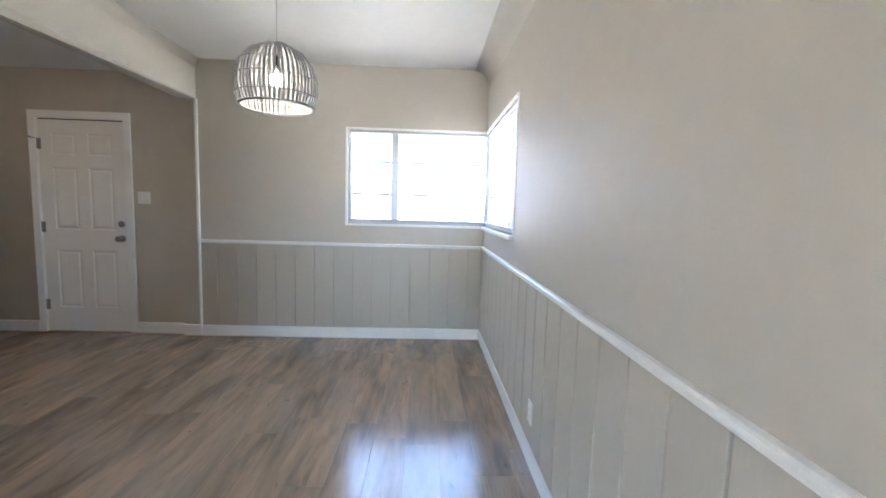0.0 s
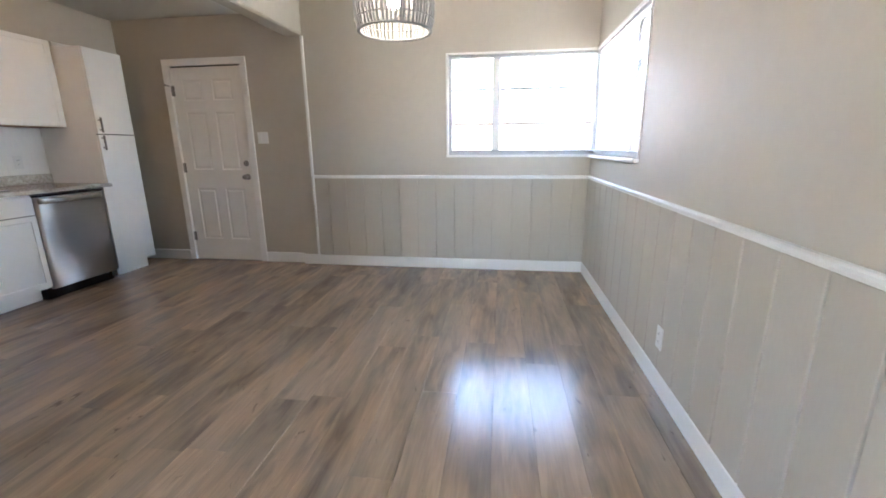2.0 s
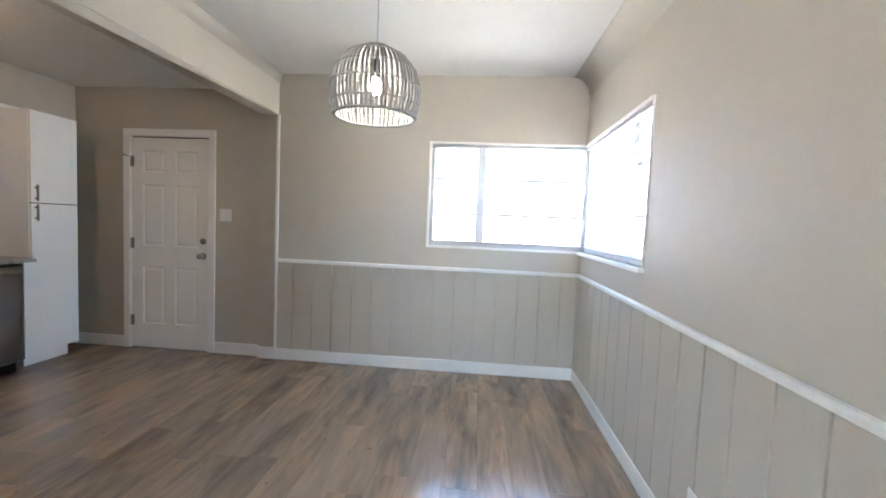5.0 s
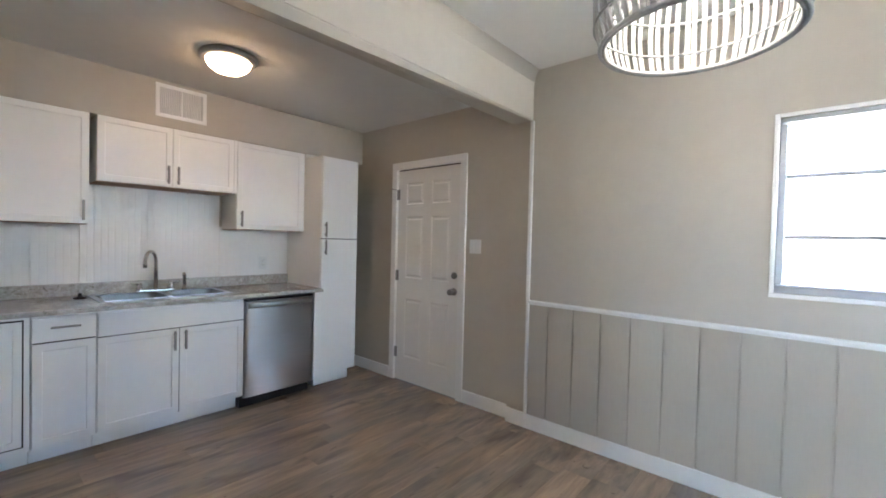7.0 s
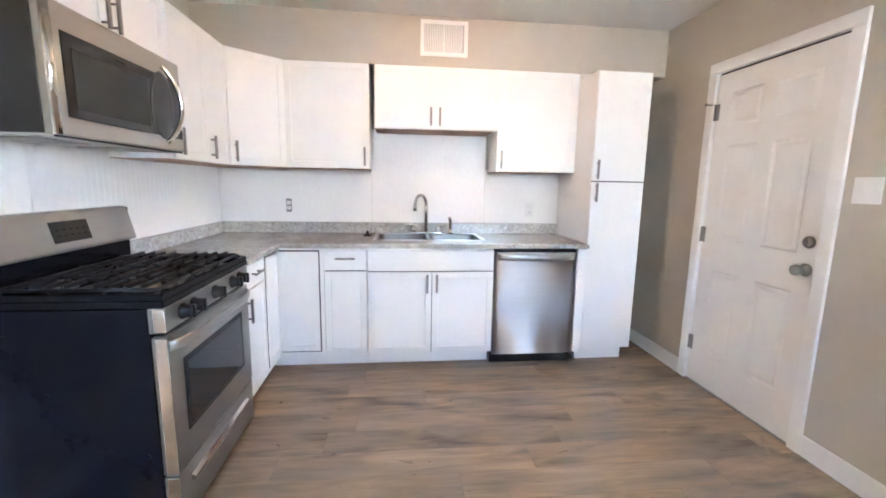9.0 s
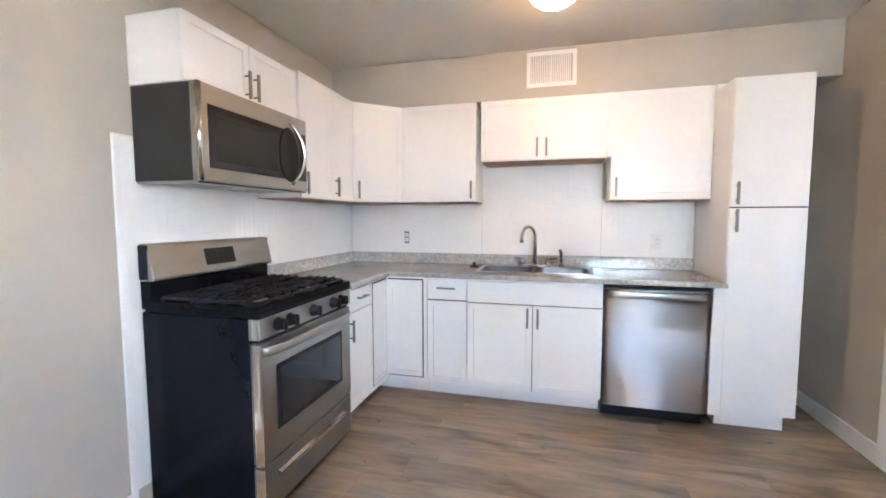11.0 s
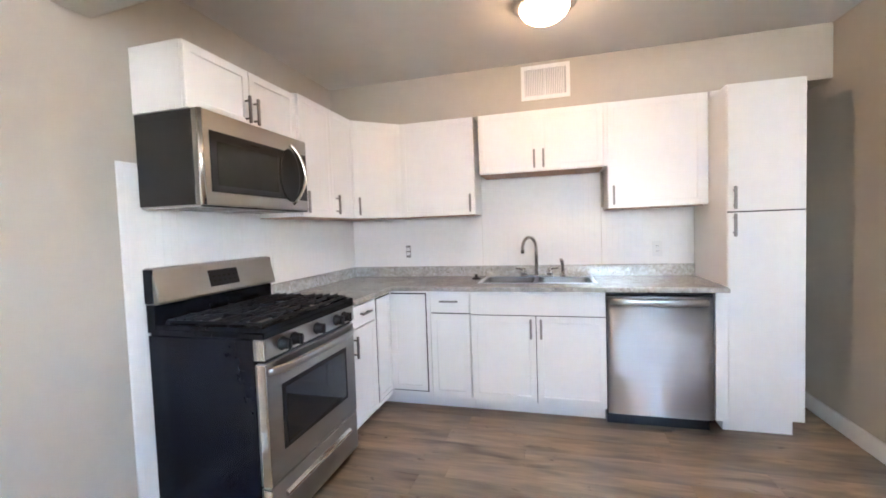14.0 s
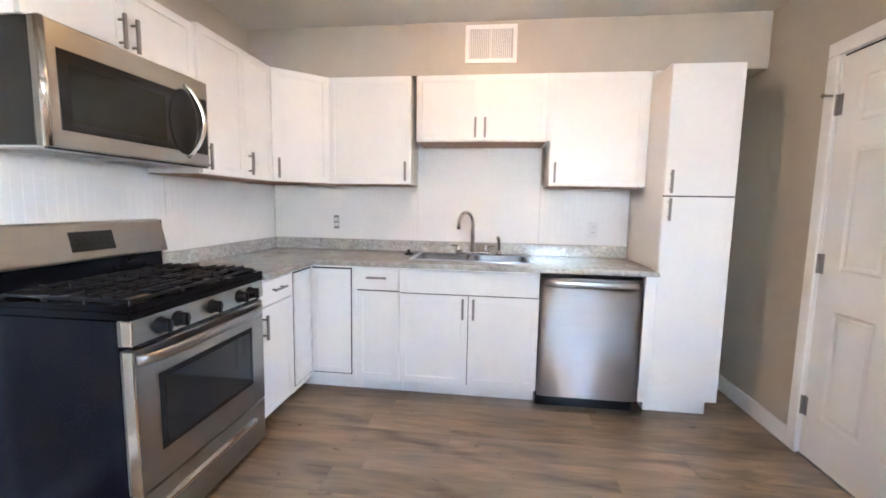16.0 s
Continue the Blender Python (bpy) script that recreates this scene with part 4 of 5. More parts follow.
# dishwasher
d = thing("dishwasher", (-4.0, 3.43, 0), "stainless steel dishwasher with a bar handle", "dishwasher")
Y0, Y1 = 3.1245, 3.731
part("tub", bx(WX + 0.02, XB - 0.030, Y0, Y1, 0.10, 0.868), CHARCOAL, d)
part("toe_kick", bx(WX + 0.05, XB - 0.085, Y0 + 0.004, Y1 - 0.004, 0.0, 0.100), BLACKPL, d, "black recessed toe panel")
bm = bmesh.new()
arc = [(XB - 0.004 + 0.009 * (1 - abs(2 * k / 16 - 1) ** 9), Y0 + 0.006 + (Y1 - Y0 - 0.012) * k / 16) for k in range(17)]
prism(bm, [(XB - 0.029, Y0 + 0.006)] + arc + [(XB - 0.029, Y1 - 0.006)], 0.098, 0.852, axis="z")
for f_ in bm.faces:
    f_.smooth = abs(f_.normal.x) > 0.6
bmesh.ops.bevel(bm, geom=[e for e in bm.edges if abs(e.verts[0].co.z - e.verts[1].co.z) < 0.001 and min(v.co.x for v in e.verts) > XB - 0.02], offset=0.004, segments=2, affect="EDGES")
dd = part("door", bm, STEEL_Y, d, "brushed stainless steel door")
part("control_strip", bx(XB - 0.029, XB - 0.004, Y0 + 0.006, Y1 - 0.006, 0.853, 0.867, bevel=0.002), BLACKPL, d, "black control strip on the top edge")
g = bmesh.new()
pts = [(XB + 0.006 + 0.034 * math.sin(math.pi * k / 16) ** 0.45, Y0 + 0.026 + (Y1 - Y0 - 0.062) * k / 16, 0.808) for k in range(17)]
tube(g, pts, 0.010, 12)
for v in g.verts:
    v.co.z = 0.822 + (v.co.z - 0.808) * 2.3
part("handle", g, STEEL_X, dd, "wide flat steel bar handle")

# ---- range ----
R = thing("gas_range", (-2.72, 1.36, 0), "stainless and black freestanding gas range with five burners", "range")
RX0, RX1, RY0, RYF = -3.110, -2.335, SY + 0.012, 1.665
part("body", bx(RX0 + 0.004, RX1 - 0.004, RY0, RYF - 0.045, 0.03, 0.888, bevel=0.003), BLACKSIDE, R, "black enamel sides")
for a in (RX0 + 0.04, RX1 - 0.04):
    for b in (RY0 + 0.05, RYF - 0.10):
        g = bmesh.new()
        lathe(g, [(0.018, 0.0), (0.018, 0.012), (0.010, 0.016), (0.010, 0.032)], (a, b, 0.0), 12)
        part("foot", g, BLACKPL, R)
bm = bmesh.new()
box(bm, RX0, RX1, RY0 + 0.02, RYF + 0.008, 0.889, 0.918, bevel=0.007, seg=3)
part("cooktop", bm, BLACK, R, "glossy black cooktop")
# sloping control panel
bm = bmesh.new()
prism(bm, [(RYF - 0.046, 0.800), (RYF + 0.010, 0.806), (RYF + 0.006, 0.888), (RYF - 0.046, 0.888)], RX0 + 0.002, RX1 - 0.002, axis="x")
bmesh.ops.bevel(bm, geom=list(bm.edges), offset=0.003, segments=2, affect="EDGES")
cp = part("control_panel", bm, STEEL_X, R, "brushed stainless control panel")
for kx_ in (-2.452, -2.535, -2.722, -2.908, -2.992):
    g = bmesh.new()
    lathe(g, [(0.030, 0.0), (0.030, 0.008), (0.025, 0.012), (0.0235, 0.036), (0.020, 0.041)], (kx_, RYF + 0.007, 0.847), 20, "y")
    box(g, kx_ - 0.007, kx_ + 0.007, RYF + 0.038, RYF + 0.056, 0.823, 0.871, bevel=0.003)
    part("knob", g, BLACKPL, cp, "black control knob")
# oven door
bm = bmesh.new()
box(bm, RX0 + 0.003, RX1 - 0.003, RYF - 0.042, RYF + 0.004, 0.272, 0.786, bevel=0.006, seg=2)
od = part("oven_door", bm, STEEL_X, R, "brushed stainless oven door")
part("window", bx(RX0 + 0.105, RX1 - 0.105, RYF + 0.0035, RYF + 0.0065, 0.385, 0.672, bevel=0.001), BLACKPL, od, "black window surround")
part("glass", bx(RX0 + 0.128, RX1 - 0.128, RYF + 0.0066, RYF + 0.0082, 0.405, 0.652), DARKGLASS, od, "dark oven glass")
part("vent_slot", bx(RX0 + 0.02, RX1 - 0.02, RYF - 0.040, RYF - 0.008, 0.787, 0.799), DARK_GAPSHADE, R)
g = bmesh.new()
n = 24
ring = []
for k in range(n + 1):
    u = k / n
    x = RX1 - 0.018 - (RX1 - RX0 - 0.036) * u
    o = 0.048 * min(1.0, math.sin(math.pi * u) * 2.2) ** 0.6
    ring.append((x, RYF + 0.004 + o * 0.8, 0.750))
tube(g, ring, 0.0085, 10)
for v in g.verts:
    v.co.z = 0.750 + (v.co.z - 0.750) * 2.3
part("handle", g, STEEL_X, od, "wide stainless bar handle")
bm = bmesh.new()
box(bm, RX0 + 0.003, RX1 - 0.003, RYF - 0.042, RYF + 0.002, 0.050, 0.264, bevel=0.006, seg=2)
dr = part("storage_drawer", bm, STEEL_X, R, "brushed stainless storage drawer")
bm = bmesh.new()
prism(bm, [(RYF + 0.001, 0.178), (RYF + 0.016, 0.182), (RYF + 0.018, 0.196), (RYF + 0.001, 0.204)], RX0 + 0.10, RX1 - 0.10, axis="x")
part("handle", bm, CHROME, dr, "bright steel lip handle")
for z0, z1 in ((0.052, 0.262), (0.274, 0.784), (0.804, 0.887)):
    part("edge_strip", bx(RX1 - 0.010, RX1 - 0.001, RYF - 0.030, RYF + 0.008, z0, z1, bevel=0.003, seg=2), CHROME, R, "polished steel edge strip")
# backguard: black lower band and tilted stainless panel with display
part("backguard_base", bx(RX0 + 0.002, RX1 - 0.002, RY0, RY0 + 0.050, 0.90, 1.045, bevel=0.003), BLACK, R, "black lower band of the backguard")
bm = bmesh.new()
prism(bm, [(RY0 + 0.002, 1.020), (RY0 + 0.078, 1.026), (RY0 + 0.082, 1.034), (RY0 + 0.048, 1.178), (RY0 + 0.036, 1.186), (RY0 + 0.002, 1.186)], RX0, RX1, axis="x")
bmesh.ops.bevel(bm, geom=list(bm.edges), offset=0.003, segments=2, affect="EDGES")
bg = part("backguard", bm, STEEL_X, R, "brushed stainless backguard")
tilt = math.degrees(math.atan2(0.034, 0.144))
m = pose((RX0 + RX1) / 2 + 0.0, RY0 + 0.0658, 1.106, tilt, 0, 0)
part("display", bx(-0.098, 0.098, -0.0005, 0.0022, -0.042, 0.042, bevel=0.001), BLACKPL, bg, "black display panel", m=m)
for r_ in range(2):
    for q in range(5):
        part("display_mark", bx(-0.075 + q * 0.034, -0.060 + q * 0.034, 0.0022, 0.0026, -0.018 + r_ * 0.024, -0.013 + r_ * 0.024), GREYGLASS, bg, m=m)
part("side_cap", bx(RX0 - 0.001, RX0 + 0.004, RY0, RY0 + 0.05, 1.03, 1.18), BLACK, R)
part("side_cap", bx(RX1 - 0.004, RX1 + 0.001, RY0, RY0 + 0.05, 1.03, 1.18), BLACK, R)
# burners and grates
for bxx, byy, br in ((-2.53, 1.50, 0.045), (-2.53, 1.22, 0.038), (-2.722, 1.36, 0.036), (-2.92, 1.50, 0.040), (-2.92, 1.22, 0.033)):
    g = bmesh.new()
    lathe(g, [(br + 0.014, 0.0), (br + 0.012, 0.008), (br, 0.010), (br, 0.016)], (bxx, byy, 0.918), 20)
    bn = part("burner", g, NICKEL, R, "burner base")
    g = bmesh.new()
    lathe(g, [(br - 0.004, 0.016), (br - 0.002, 0.020), (br - 0.006, 0.025), (br * 0.3, 0.027)], (bxx, byy, 0.918), 20)
    part("burner_cap", g, BLACKMATT, bn, "black burner cap")


bm = bmesh.new()
cells(bm, [RX0 + 0.001, RX0 + 0.020, RX1 - 0.020, RX1 - 0.001], [RY0 + 0.052, RY0 + 0.066, RYF - 0.014, RYF + 0.007], lambda i, j: not (i == 1 and j == 1), 0.9185, 0.937)
bmesh.ops.bevel(bm, geom=[e for e in bm.edges if all(v.co.z > 0.936 for v in e.verts) and any(abs(f.normal.z) < 0.1 for f in e.link_faces)], offset=0.005, segments=2, affect="EDGES")
part("cooktop_rim", bm, BLACK, R, "raised black rim of the cooktop")


def grate(x0, x1):
    """Cast iron grate on feet: a raised frame with straight cross bars that stop short of the two burners."""
    g = bmesh.new()
    y0, y1, z = RY0 + 0.080, RYF - 0.026, 0.948
    def bar(ax, ay, bx_, by, t=0.0046, drop=0.0060, up=0.0):
        dd_ = Vector((bx_ - ax, by - ay, 0))
        an = math.degrees(math.atan2(dd_.y, dd_.x))
        box(g, 0, dd_.length, -t, t, -drop, drop, bevel=0.002, m=pose(ax, ay, z + up, 0, 0, an))
    cx, mid_ = (x0 + x1) / 2, (y0 + y1) / 2
    for ax in (x0, x1):
        bar(ax, y0, ax, y1)
    for ay in (y0, mid_, y1):
        bar(x0, ay, x1, ay)
    for ya, yb in ((y0, mid_), (mid_, y1)):
        cy, step = (ya + yb) / 2, (yb - ya) / 5
        bar(cx, ya, cx, cy - 0.030, up=0.009)
        bar(cx, cy + 0.030, cx, yb, up=0.009)
        for k in range(1, 5):
            yy = ya + step * k
            gap = 0.030 if abs(yy - cy) < step else 0.004
            bar(x0 - 0.003, yy, cx - gap, yy, 0.0042, 0.0085, 0.009)
            bar(cx + gap, yy, x1 + 0.003, yy, 0.0042, 0.0085, 0.009)
    for k in range(4):
        yy = y0 + (y1 - y0) * k / 3
        for ax in (x0, x1):
            box(g, ax - 0.006, ax + 0.006, yy - 0.007, yy + 0.007, 0.9185, z, bevel=0.002)
    part("grate", g, BLACKMATT, R, "black cast iron grate")

grate(RX0 + 0.035, -2.850)
grate(-2.838, -2.608)
grate(-2.596, RX1 - 0.035)

# ---- microwave ----
M = thing("microwave", (-2.72, 1.2, 1.45), "stainless over-the-range microwave with curved handle", "microwave")
MZ0, MZ1, MYF = 1.446, 1.852, 1.412
part("housing", bx(MX1 + 0.004, MX0 - 0.002, SY + 0.004, MYF - 0.042, MZ0 + 0.008, MZ1, bevel=0.003), CHARCOAL, M, "dark charcoal sheet steel housing")
bm = bmesh.new()
box(bm, MX1, MX0, MYF - 0.041, MYF, MZ0 + 0.004, MZ1 + 0.001, bevel=0.006, seg=2)
fr = part("front", bm, STEEL_X, M, "brushed stainless front")
g = bmesh.new()
tube(g, [(MX0 - 0.011, MYF - 0.010, MZ0 + 0.005), (MX0 - 0.011, MYF - 0.010, MZ1)], 0.0135, 20)
part("edge_strip", g, CHROME, M, "polished steel edge strip")
part("door_glass", bx(MX1 + 0.012, MX0 - 0.048, MYF - 0.001, MYF + 0.0025, MZ0 + 0.062, MZ1 - 0.082, bevel=0.001), BLACKPL, fr, "glossy black door glass")
part("window", bx(MX1 + 0.270, MX0 - 0.085, MYF + 0.0026, MYF + 0.0036, MZ0 + 0.092, MZ1 - 0.125), GREYGLASS, fr, "grey see-through mesh window")
g = bmesh.new()
lathe(g, [(0.088, 0.0), (0.088, 0.0015), (0.080, 0.002)], (MX1 + 0.165, MYF + 0.0026, (MZ0 + MZ1) / 2 - 0.01), 32, "y")
for v in g.verts:
    v.co.z = (MZ0 + MZ1) / 2 - 0.01 + (v.co.z - (MZ0 + MZ1) / 2 + 0.01) * 1.65
part("handle_recess", g, BLACKPL, fr, "black oval panel behind the handle")
g = bmesh.new()
pts = []
for k in range(17):
    u = k / 16
    zz = MZ0 + 0.035 + (MZ1 - MZ0 - 0.080) * u
    bow = math.sin(math.pi * u)
    pts.append((MX1 + 0.155 - 0.060 * bow, MYF + 0.004 + 0.045 * bow ** 0.6, zz))
tube(g, pts, 0.0105, 10)
part("handle", g, CHROME, fr, "polished curved handle")
part("badge", bx(MX0 - 0.36, MX0 - 0.30, MYF + 0.0026, MYF + 0.003, MZ1 - 0.106, MZ1 - 0.101), GREYGLASS, fr)
part("trim_bar", bx(MX1 + 0.008, MX1 + 0.013, MYF, MYF + 0.004, MZ0 + 0.062, MZ1 - 0.082), CHROME, fr)
bm = bmesh.new()
box(bm, MX1 + 0.006, MX0 - 0.006, SY + 0.01, MYF - 0.020, MZ0, MZ0 + 0.0075)
# Solid dark bar stands in for the shaded slot below the front.
part("slot_shade_bar", bx(MX1 + 0.006, MX0 - 0.006, MYF - 0.0195, MYF - 0.006, MZ0 - 0.002, MZ0 + 0.0035), DARK_GAPSHADE, M, "dark bar painted as shade in the slot under the front")
un = part("bottom_panel", bm, GREYPL, M, "pale grey vented bottom panel")
for x0 in (MX1 + 0.06, MX0 - 0.30):
    part("filter", bx(x0, x0 + 0.24, SY + 0.08, SY + 0.24, MZ0 - 0.003, MZ0 - 0.0005), NICKEL, un, "grease filter mesh")

# ---- ceiling lamp and vent ----
L = thing("ceiling_lamp", (-3.22, 2.79, ZK), "flush glass dome ceiling lamp, switched on", "ceiling lamp")
g = bmesh.new()
lathe(g, [(0.160, 0.0), (0.166, -0.010), (0.164, -0.024), (0.150, -0.034), (0.131, -0.036)], (-3.22, 2.79, ZK), 36)
part("base_ring", g, BRONZE, L, "dark metal base ring")
g = bmesh.new()
lathe(g, [(0.130, -0.0325), (0.126, -0.050), (0.111, -0.074), (0.083, -0.094), (0.045, -0.106), (0.012, -0.110)], (-3.22, 2.79, ZK), 36)
part("glass_dome", g, DOME, L, "glowing frosted glass dome")

V = thing("wall_vent", (-4.02, 2.79, 2.33), "white metal return air vent on the bulkhead", "vent")
VX, VY0, VY1, VZ0, VZ1 = -4.034, 2.607, 2.945, 2.220, 2.460
bm = bmesh.new()
upright(bm, "y", [VY0, VY0 + 0.026, VY1 - 0.026, VY1], [VZ0, VZ0 + 0.026, VZ1 - 0.026, VZ1], lambda i, j: not (i == 1 and j == 1), VX, VX + 0.010)
part("frame", bm, TRIM, V)
part("backing", bx(VX + 0.0002, VX + 0.0012, VY0 + 0.02, VY1 - 0.02, VZ0 + 0.02, VZ1 - 0.02), GREYPL, V)
part("divider", bx(VX + 0.001, VX + 0.009, 2.771, 2.781, VZ0 + 0.026, VZ1 - 0.026), TRIM, V)
k = VY0 + 0.033
while k < VY1 - 0.03:
    if abs(k - 2.776) > 0.01:
        part("slat", bx(-0.005, 0.005, -0.0006, 0.0006, VZ0 + 0.026, VZ1 - 0.026), TRIM, V, m=pose(VX + 0.0055, k, 0, 0, 0, 35))
    k += 0.0125

# ---- pendant lamp ----
PX, PY, PZ = -0.682, 2.83, 1.846      # centre of the lower ring
P = thing("pendant_lamp", (PX, PY, PZ), "greywashed rattan basket pendant lamp with lit bulb", "pendant lamp")
H, RM = 0.339, 0.221


def girth(u):
    """Radius of the basket at a height from 0, the lower ring, to 1, the crown."""
    if u < 0.30:
        return RM * (0.905 + 0.095 * math.sin(u / 0.30 * math.pi / 2))
    w_ = (u - 0.30) / 0.70
    return RM * max(0.12, math.sqrt(max(0.0, 1 - w_ ** 2.3 * 0.985)))

rib = None
RIBS = 58
for k in range(RIBS):
    if rib is None:
        g = bmesh.new()
        prof = [(girth(u / 14), H * u / 14) for u in range(15)]
        rows = []
        for r0, z0 in prof:
            hw = 0.0062 if r0 > 0.08 else 0.0034
            rows.append([g.verts.new((r0 + o, s_, z0)) for o, s_ in ((0.003, -hw), (0.003, hw), (-0.003, hw), (-0.003, -hw))])
        for a_, b_ in zip(rows, rows[1:]):
            for q in range(4):
                g.faces.new((a_[q], a_[(q + 1) % 4], b_[(q + 1) % 4], b_[q]))
        g.faces.new(rows[0][::-1])
        g.faces.new(rows[-1])
        rib = mesh_object("rib", g, RATTAN)
        o = rib
    else:
        o = rib.copy()
        scene.collection.objects.link(o)
    o.parent = P
    o.matrix_local = pose(0, 0, 0, random.uniform(-0.6, 0.6), 0, 360 * k / RIBS + random.uniform(-1.2, 1.2))
for u, rr in ((0.0, 0.0055), (0.16, 0.0028), (0.42, 0.0028), (0.66, 0.0028), (0.85, 0.0028), (0.985, 0.007)):
    g = bmesh.new()
    for off in (-0.0045, 0.0045):
        tube(g, [(PX + (girth(u) + off) * math.cos(a), PY + (girth(u) + off) * math.sin(a), PZ + H * u) for a in [6.2831853 * q / 48 for q in range(48)]], rr, 6, closed=True)
    part("ring", g, RATTAN, P)
g = bmesh.new()
lathe(g, [(0.004, 0.0), (0.020, 0.005), (0.033, 0.022), (0.036, 0.040), (0.031, 0.058), (0.018, 0.074), (0.014, 0.084)], (PX, PY, PZ + 0.110), 20)
part("bulb", g, BULB, P, "glowing bulb")
g = bmesh.new()
lathe(g, [(0.018, 0.0), (0.020, 0.02), (0.018, 0.085), (0.006, 0.096)], (PX, PY, PZ + 0.1945), 14)
part("socket", g, BLACKPL, P)
g = bmesh.new()
tube(g, [(PX, PY, PZ + 0.29), (PX, PY, ZD)], 0.0028, 8)
part("cord", g, GREYPL, P, "thin pale hanging cord")
g = bmesh.new()
for k in range(3):
    a = radians(120 * k)
    tube(g, [(PX, PY, PZ + 0.285), (PX + 0.03 * math.cos(a), PY + 0.03 * math.sin(a), PZ + H * 0.985)], 0.002, 6)
part("spider", g, BRONZE, P)

# ---- outside ----
bm = bmesh.new()
bmesh.ops.create_grid(bm, x_segments=2, y_segments=2, size=400)
bmesh.ops.translate(bm, verts=bm.verts, vec=(0, 0, -0.35))
solid("ground", bm, YARD, "pale dry yard ground", "ground", "structure")


def house(x0, x1, y0, y1, h, rh, label):
    hs = thing("house", ((x0 + x1) / 2, (y0 + y1) / 2, -0.35), label, "house")
    part("wall", bx(x0, x1, y0, y1, -0.35, h), STUCCO, hs)
    g = bmesh.new()
    my = (y0 + y1) / 2
    prism(g, [(y0 - 0.4, h), (y1 + 0.4, h), (my, h + rh)], x0 - 0.4, x1 + 0.4, axis="x")
    part("roof", g, ROOFRED, hs)
    for k in range(2):
        cx = x0 + (x1 - x0) * (k + 0.4) / 4
        wd = part("window", bx(cx - 0.6, cx + 0.6, y0 - 0.03, y0 - 0.002, 0.7, 1.9), GREYGLASS, hs)
        part("window_frame", bx(cx - 0.66, cx + 0.66, y0 - 0.05, y0 - 0.031, 0.64, 0.7), FRAMEW, wd)

house(-9.0, 3.0, 14.0, 22.0, 2.0, 1.0, "low pale stucco house with red-brown roof across the yard")
AC = thing("air_conditioner", (2.3, 10.3, -0.35), "dark grey louvred air-conditioning unit in the yard", "air conditioner")
part("cabinet", bx(1.97, 2.62, 10.0, 10.6, 0.10, 1.47, bevel=0.02), DARK_GAPSHADE, AC)
part("base", bx(1.92, 2.67, 9.95, 10.65, -0.35, 0.098), YARD, AC)
for k in range(14):
    part("louvre", bx(2.0, 2.59, 9.975, 9.997, 0.18 + k * 0.088, 0.205 + k * 0.088), CHARCOAL, AC)
F = thing("wire_fence", (-1.0, 9.6, -0.35), "galvanised wire fence with round posts", "fence")
for k in range(6):
    g = bmesh.new()
    tube(g, [(-4.15 + 1.6 * k, 9.6, -0.35), (-4.15 + 1.6 * k, 9.6, 1.30)], 0.03, 8)
    part("post", g, GALV, F)
for z in (0.1, 0.5, 0.9, 1.2):
    g = bmesh.new()
    tube(g, [(-4.2, 9.6, z), (3.8, 9.6, z)], 0.006, 6)
    part("wire", g, GALV, F)
T = thing("tree", (9.0, 7.5, -0.35), "small olive-green tree in the yard", "tree")
g = bmesh.new()
tube(g, [(9.0, 7.5, -0.35), (9.05, 7.45, 0.8), (8.95, 7.55, 1.9)], [0.16, 0.12, 0.07], 8)
for k in range(5):
    a = radians(72 * k)
    tube(g, [(8.98, 7.5, 1.1 + 0.12 * k), (8.98 + 0.8 * math.cos(a), 7.5 + 0.8 * math.sin(a), 2.0 + 0.15 * k)], [0.06, 0.02], 6)
part("trunk", g, BARK, T)
g = bmesh.new()
rnd = random.Random(4)
for k in range(1500):
    a, b, r_ = rnd.uniform(0, 6.283), rnd.uniform(-0.6, 1.0), rnd.uniform(0.5, 1.0) ** 0.5
    c_ = Vector((8.98 + 1.35 * r_ * math.cos(a) * math.cos(b), 7.5 + 1.35 * r_ * math.sin(a) * math.cos(b), 2.35 + 0.95 * r_ * math.sin(b)))
    q = Euler((rnd.uniform(0, 6), rnd.uniform(0, 6), rnd.uniform(0, 6))).to_matrix()
    vs = [g.verts.new(c_ + q @ Vector(o)) for o in ((-0.03, -0.09, 0), (0.03, -0.03, 0.01), (0.0, 0.10, 0), (-0.04, 0.02, 0.01))]
    g.faces.new(vs)
part("crown", g, LEAF, T)

# ---- wainscot boards and floor planks ----

def pieces(name, mesh_bm, mat, parent, places):
    """Objects of their own on one mesh. places: (x, y, z, scale across x, y, z)."""
    me = bpy.data.meshes.new(name)
    mesh_bm.to_mesh(me)
    mesh_bm.free()
    me.materials.append(mat)
    for x, y, z, sx, sy, sz in places:
        o = new(name, me)
        o.location, o.scale, o.parent = (x, y, z), (sx, sy, sz), parent

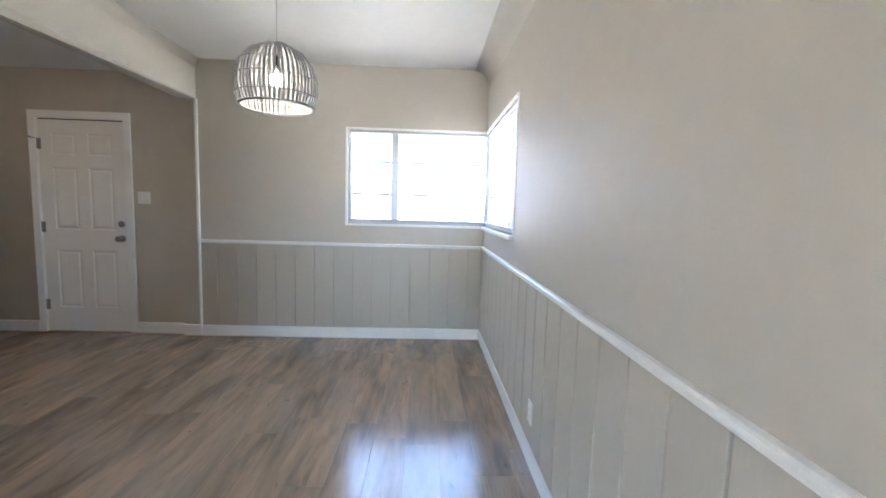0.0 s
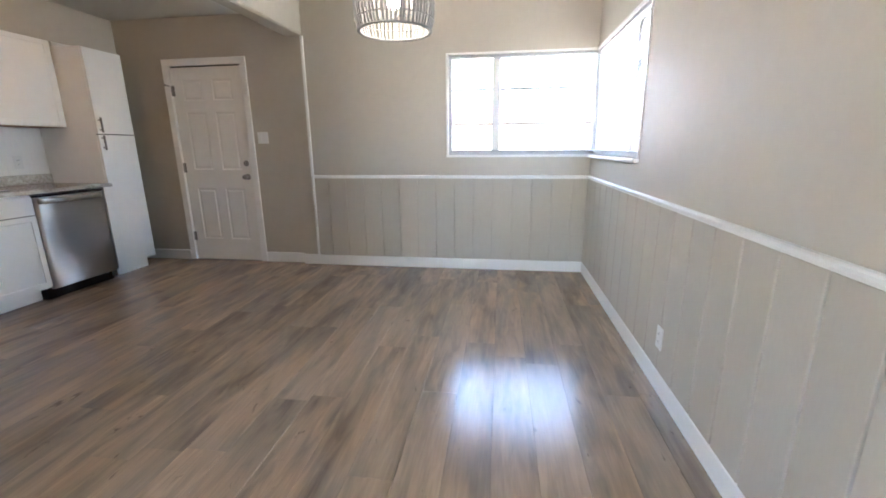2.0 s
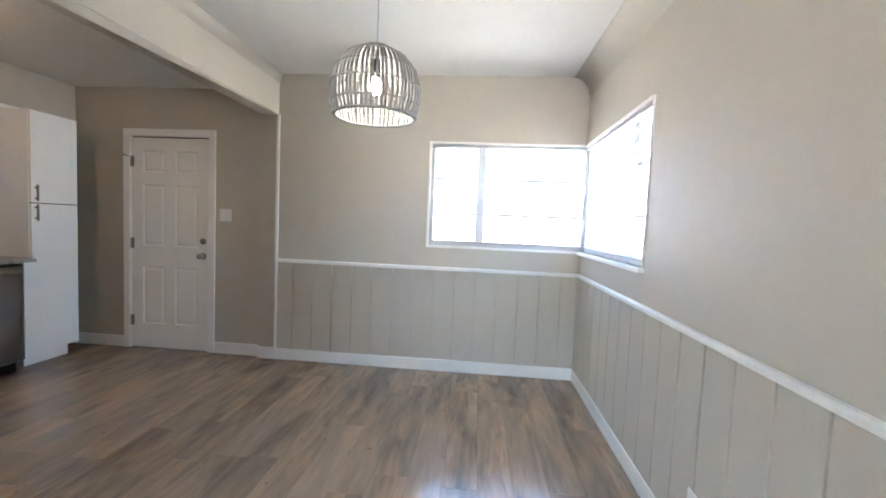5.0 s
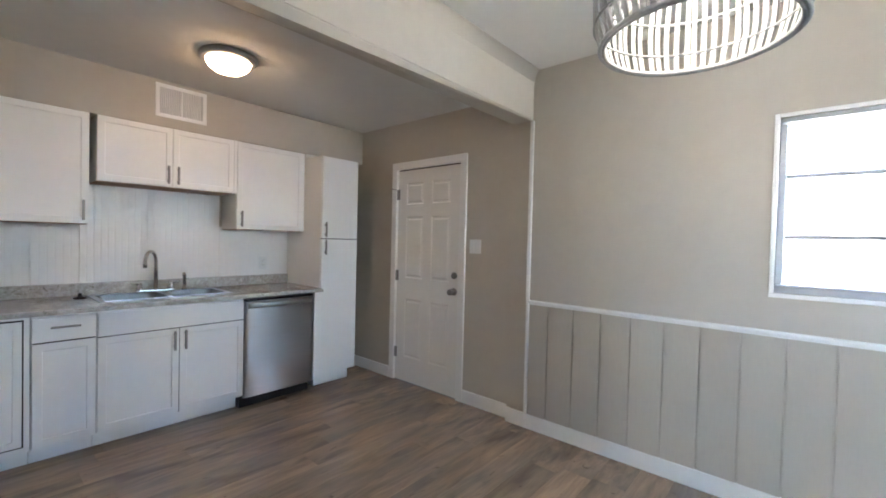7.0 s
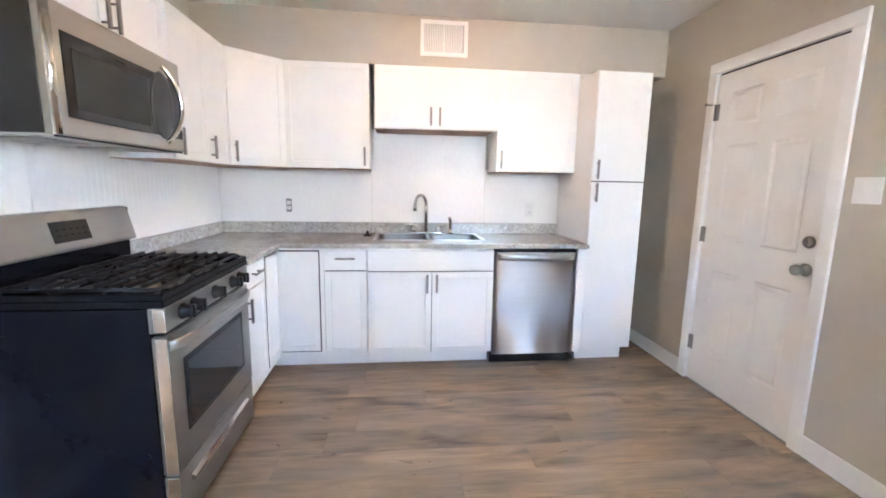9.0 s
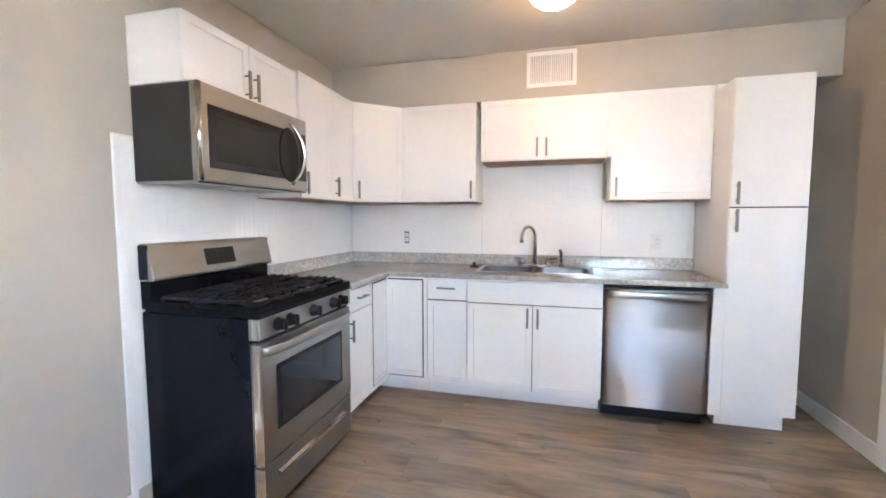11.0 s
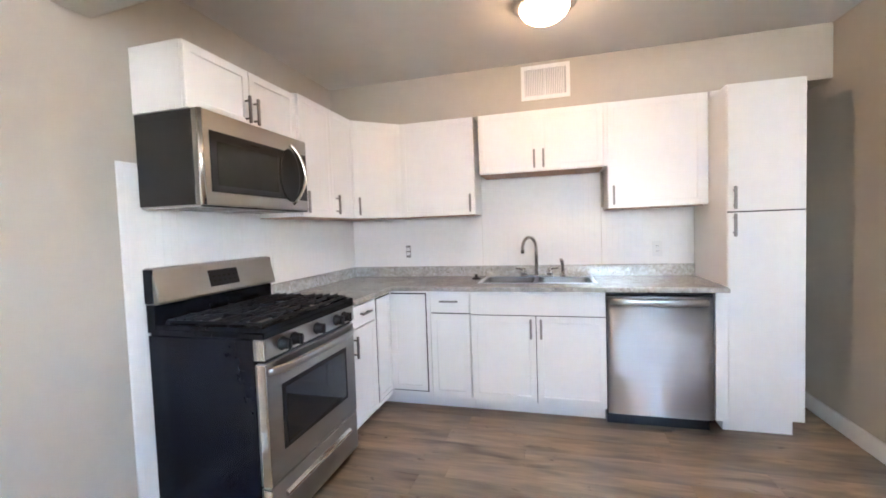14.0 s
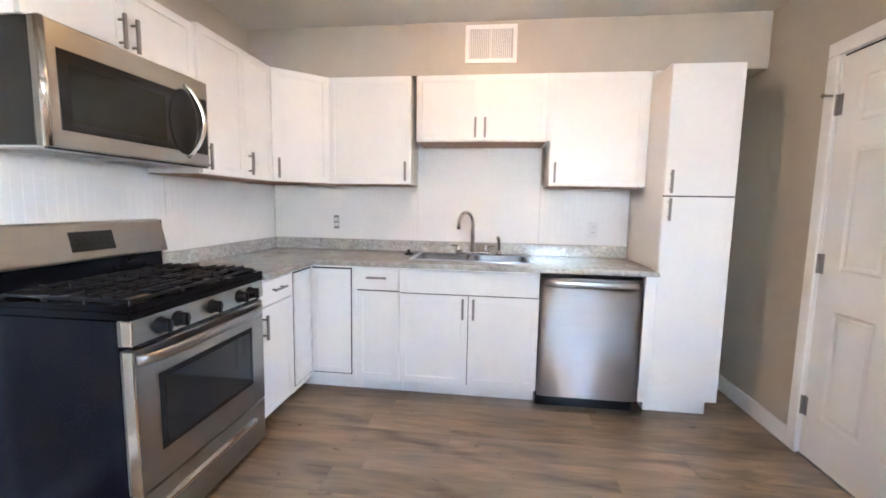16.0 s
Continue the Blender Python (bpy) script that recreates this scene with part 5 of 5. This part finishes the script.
def unit_board(axis):
    """A board 1 m wide and 1 m tall with eased long edges, later scaled."""
    g = bmesh.new()
    d = 0.015
    prof = [(0.0, 0.0), (0.0, d - 0.0015), (0.010, d), (0.990, d), (1.0, d - 0.0015), (1.0, 0.0)]
    lo, hi = [], []
    for a, s_ in prof:
        q = (a, -s_) if axis == "x" else (-s_, a)
        lo.append(g.verts.new((*q, 0.0)))
        hi.append(g.verts.new((*q, 1.0)))
    for k in range(len(prof) - 1):
        g.faces.new((lo[k], lo[k + 1], hi[k + 1], hi[k]))
    g.faces.new(hi)
    g.faces.new(lo[::-1])
    bmesh.ops.recalc_face_normals(g, faces=g.faces)
    return g

PITCH = 0.1857
edges_n = [-1.971] + [-1.819 + PITCH * k for k in range(14)] + [EX]
pieces("wainscot_board", unit_board("x"), PAINT, wall_north, [(a + 0.0046, NY, BH - 0.002, b - a - 0.0092, 1, 0.807) for a, b in zip(edges_n, edges_n[1:])])
edges_e = [RAIL_S] + [1.256 + 0.188 * k for k in range(-3, 17)] + [NY - 0.015]
pieces("wainscot_board", unit_board("y"), PAINT, wall_east, [(EX, a + 0.0046, BH - 0.002, 1, b - a - 0.0092, 0.807) for a, b in zip(edges_e, edges_e[1:])])

floor = solid("floor", bx(WX - 0.1, EX + 0.1, SOUTH - 0.1, NK + 0.1, -0.06, -0.006), DARK_GAPSHADE, "grey-brown vinyl plank floor with satin sheen", "floor", "structure")
PW, PL = 0.1815, 1.22
g = bmesh.new()
box(g, 0, PW - 0.0005, 0, PL - 0.0005, -0.0055, 0.0)
top = [e for e in g.edges if all(v.co.z > -0.001 for v in e.verts)]
bmesh.ops.bevel(g, geom=top, offset=0.0008, segments=1, affect="EDGES")
rnd = random.Random(11)
spots = []
x = -0.085 - PW * 24
while x < EX + 0.05:
    y = SOUTH - 0.05 - rnd.uniform(0.0, PL)
    while y < NK + 0.1:
        y0, y1 = max(y, SOUTH - 0.08), min(y + PL, NK + 0.09)
        if y1 - y0 > 0.04:
            spots.append((x, y0, 0.0, 1.0, (y1 - y0) / PL, 1.0))
        y += PL
    x += PW
pieces("floor_plank", g, PLANK, floor, spots)
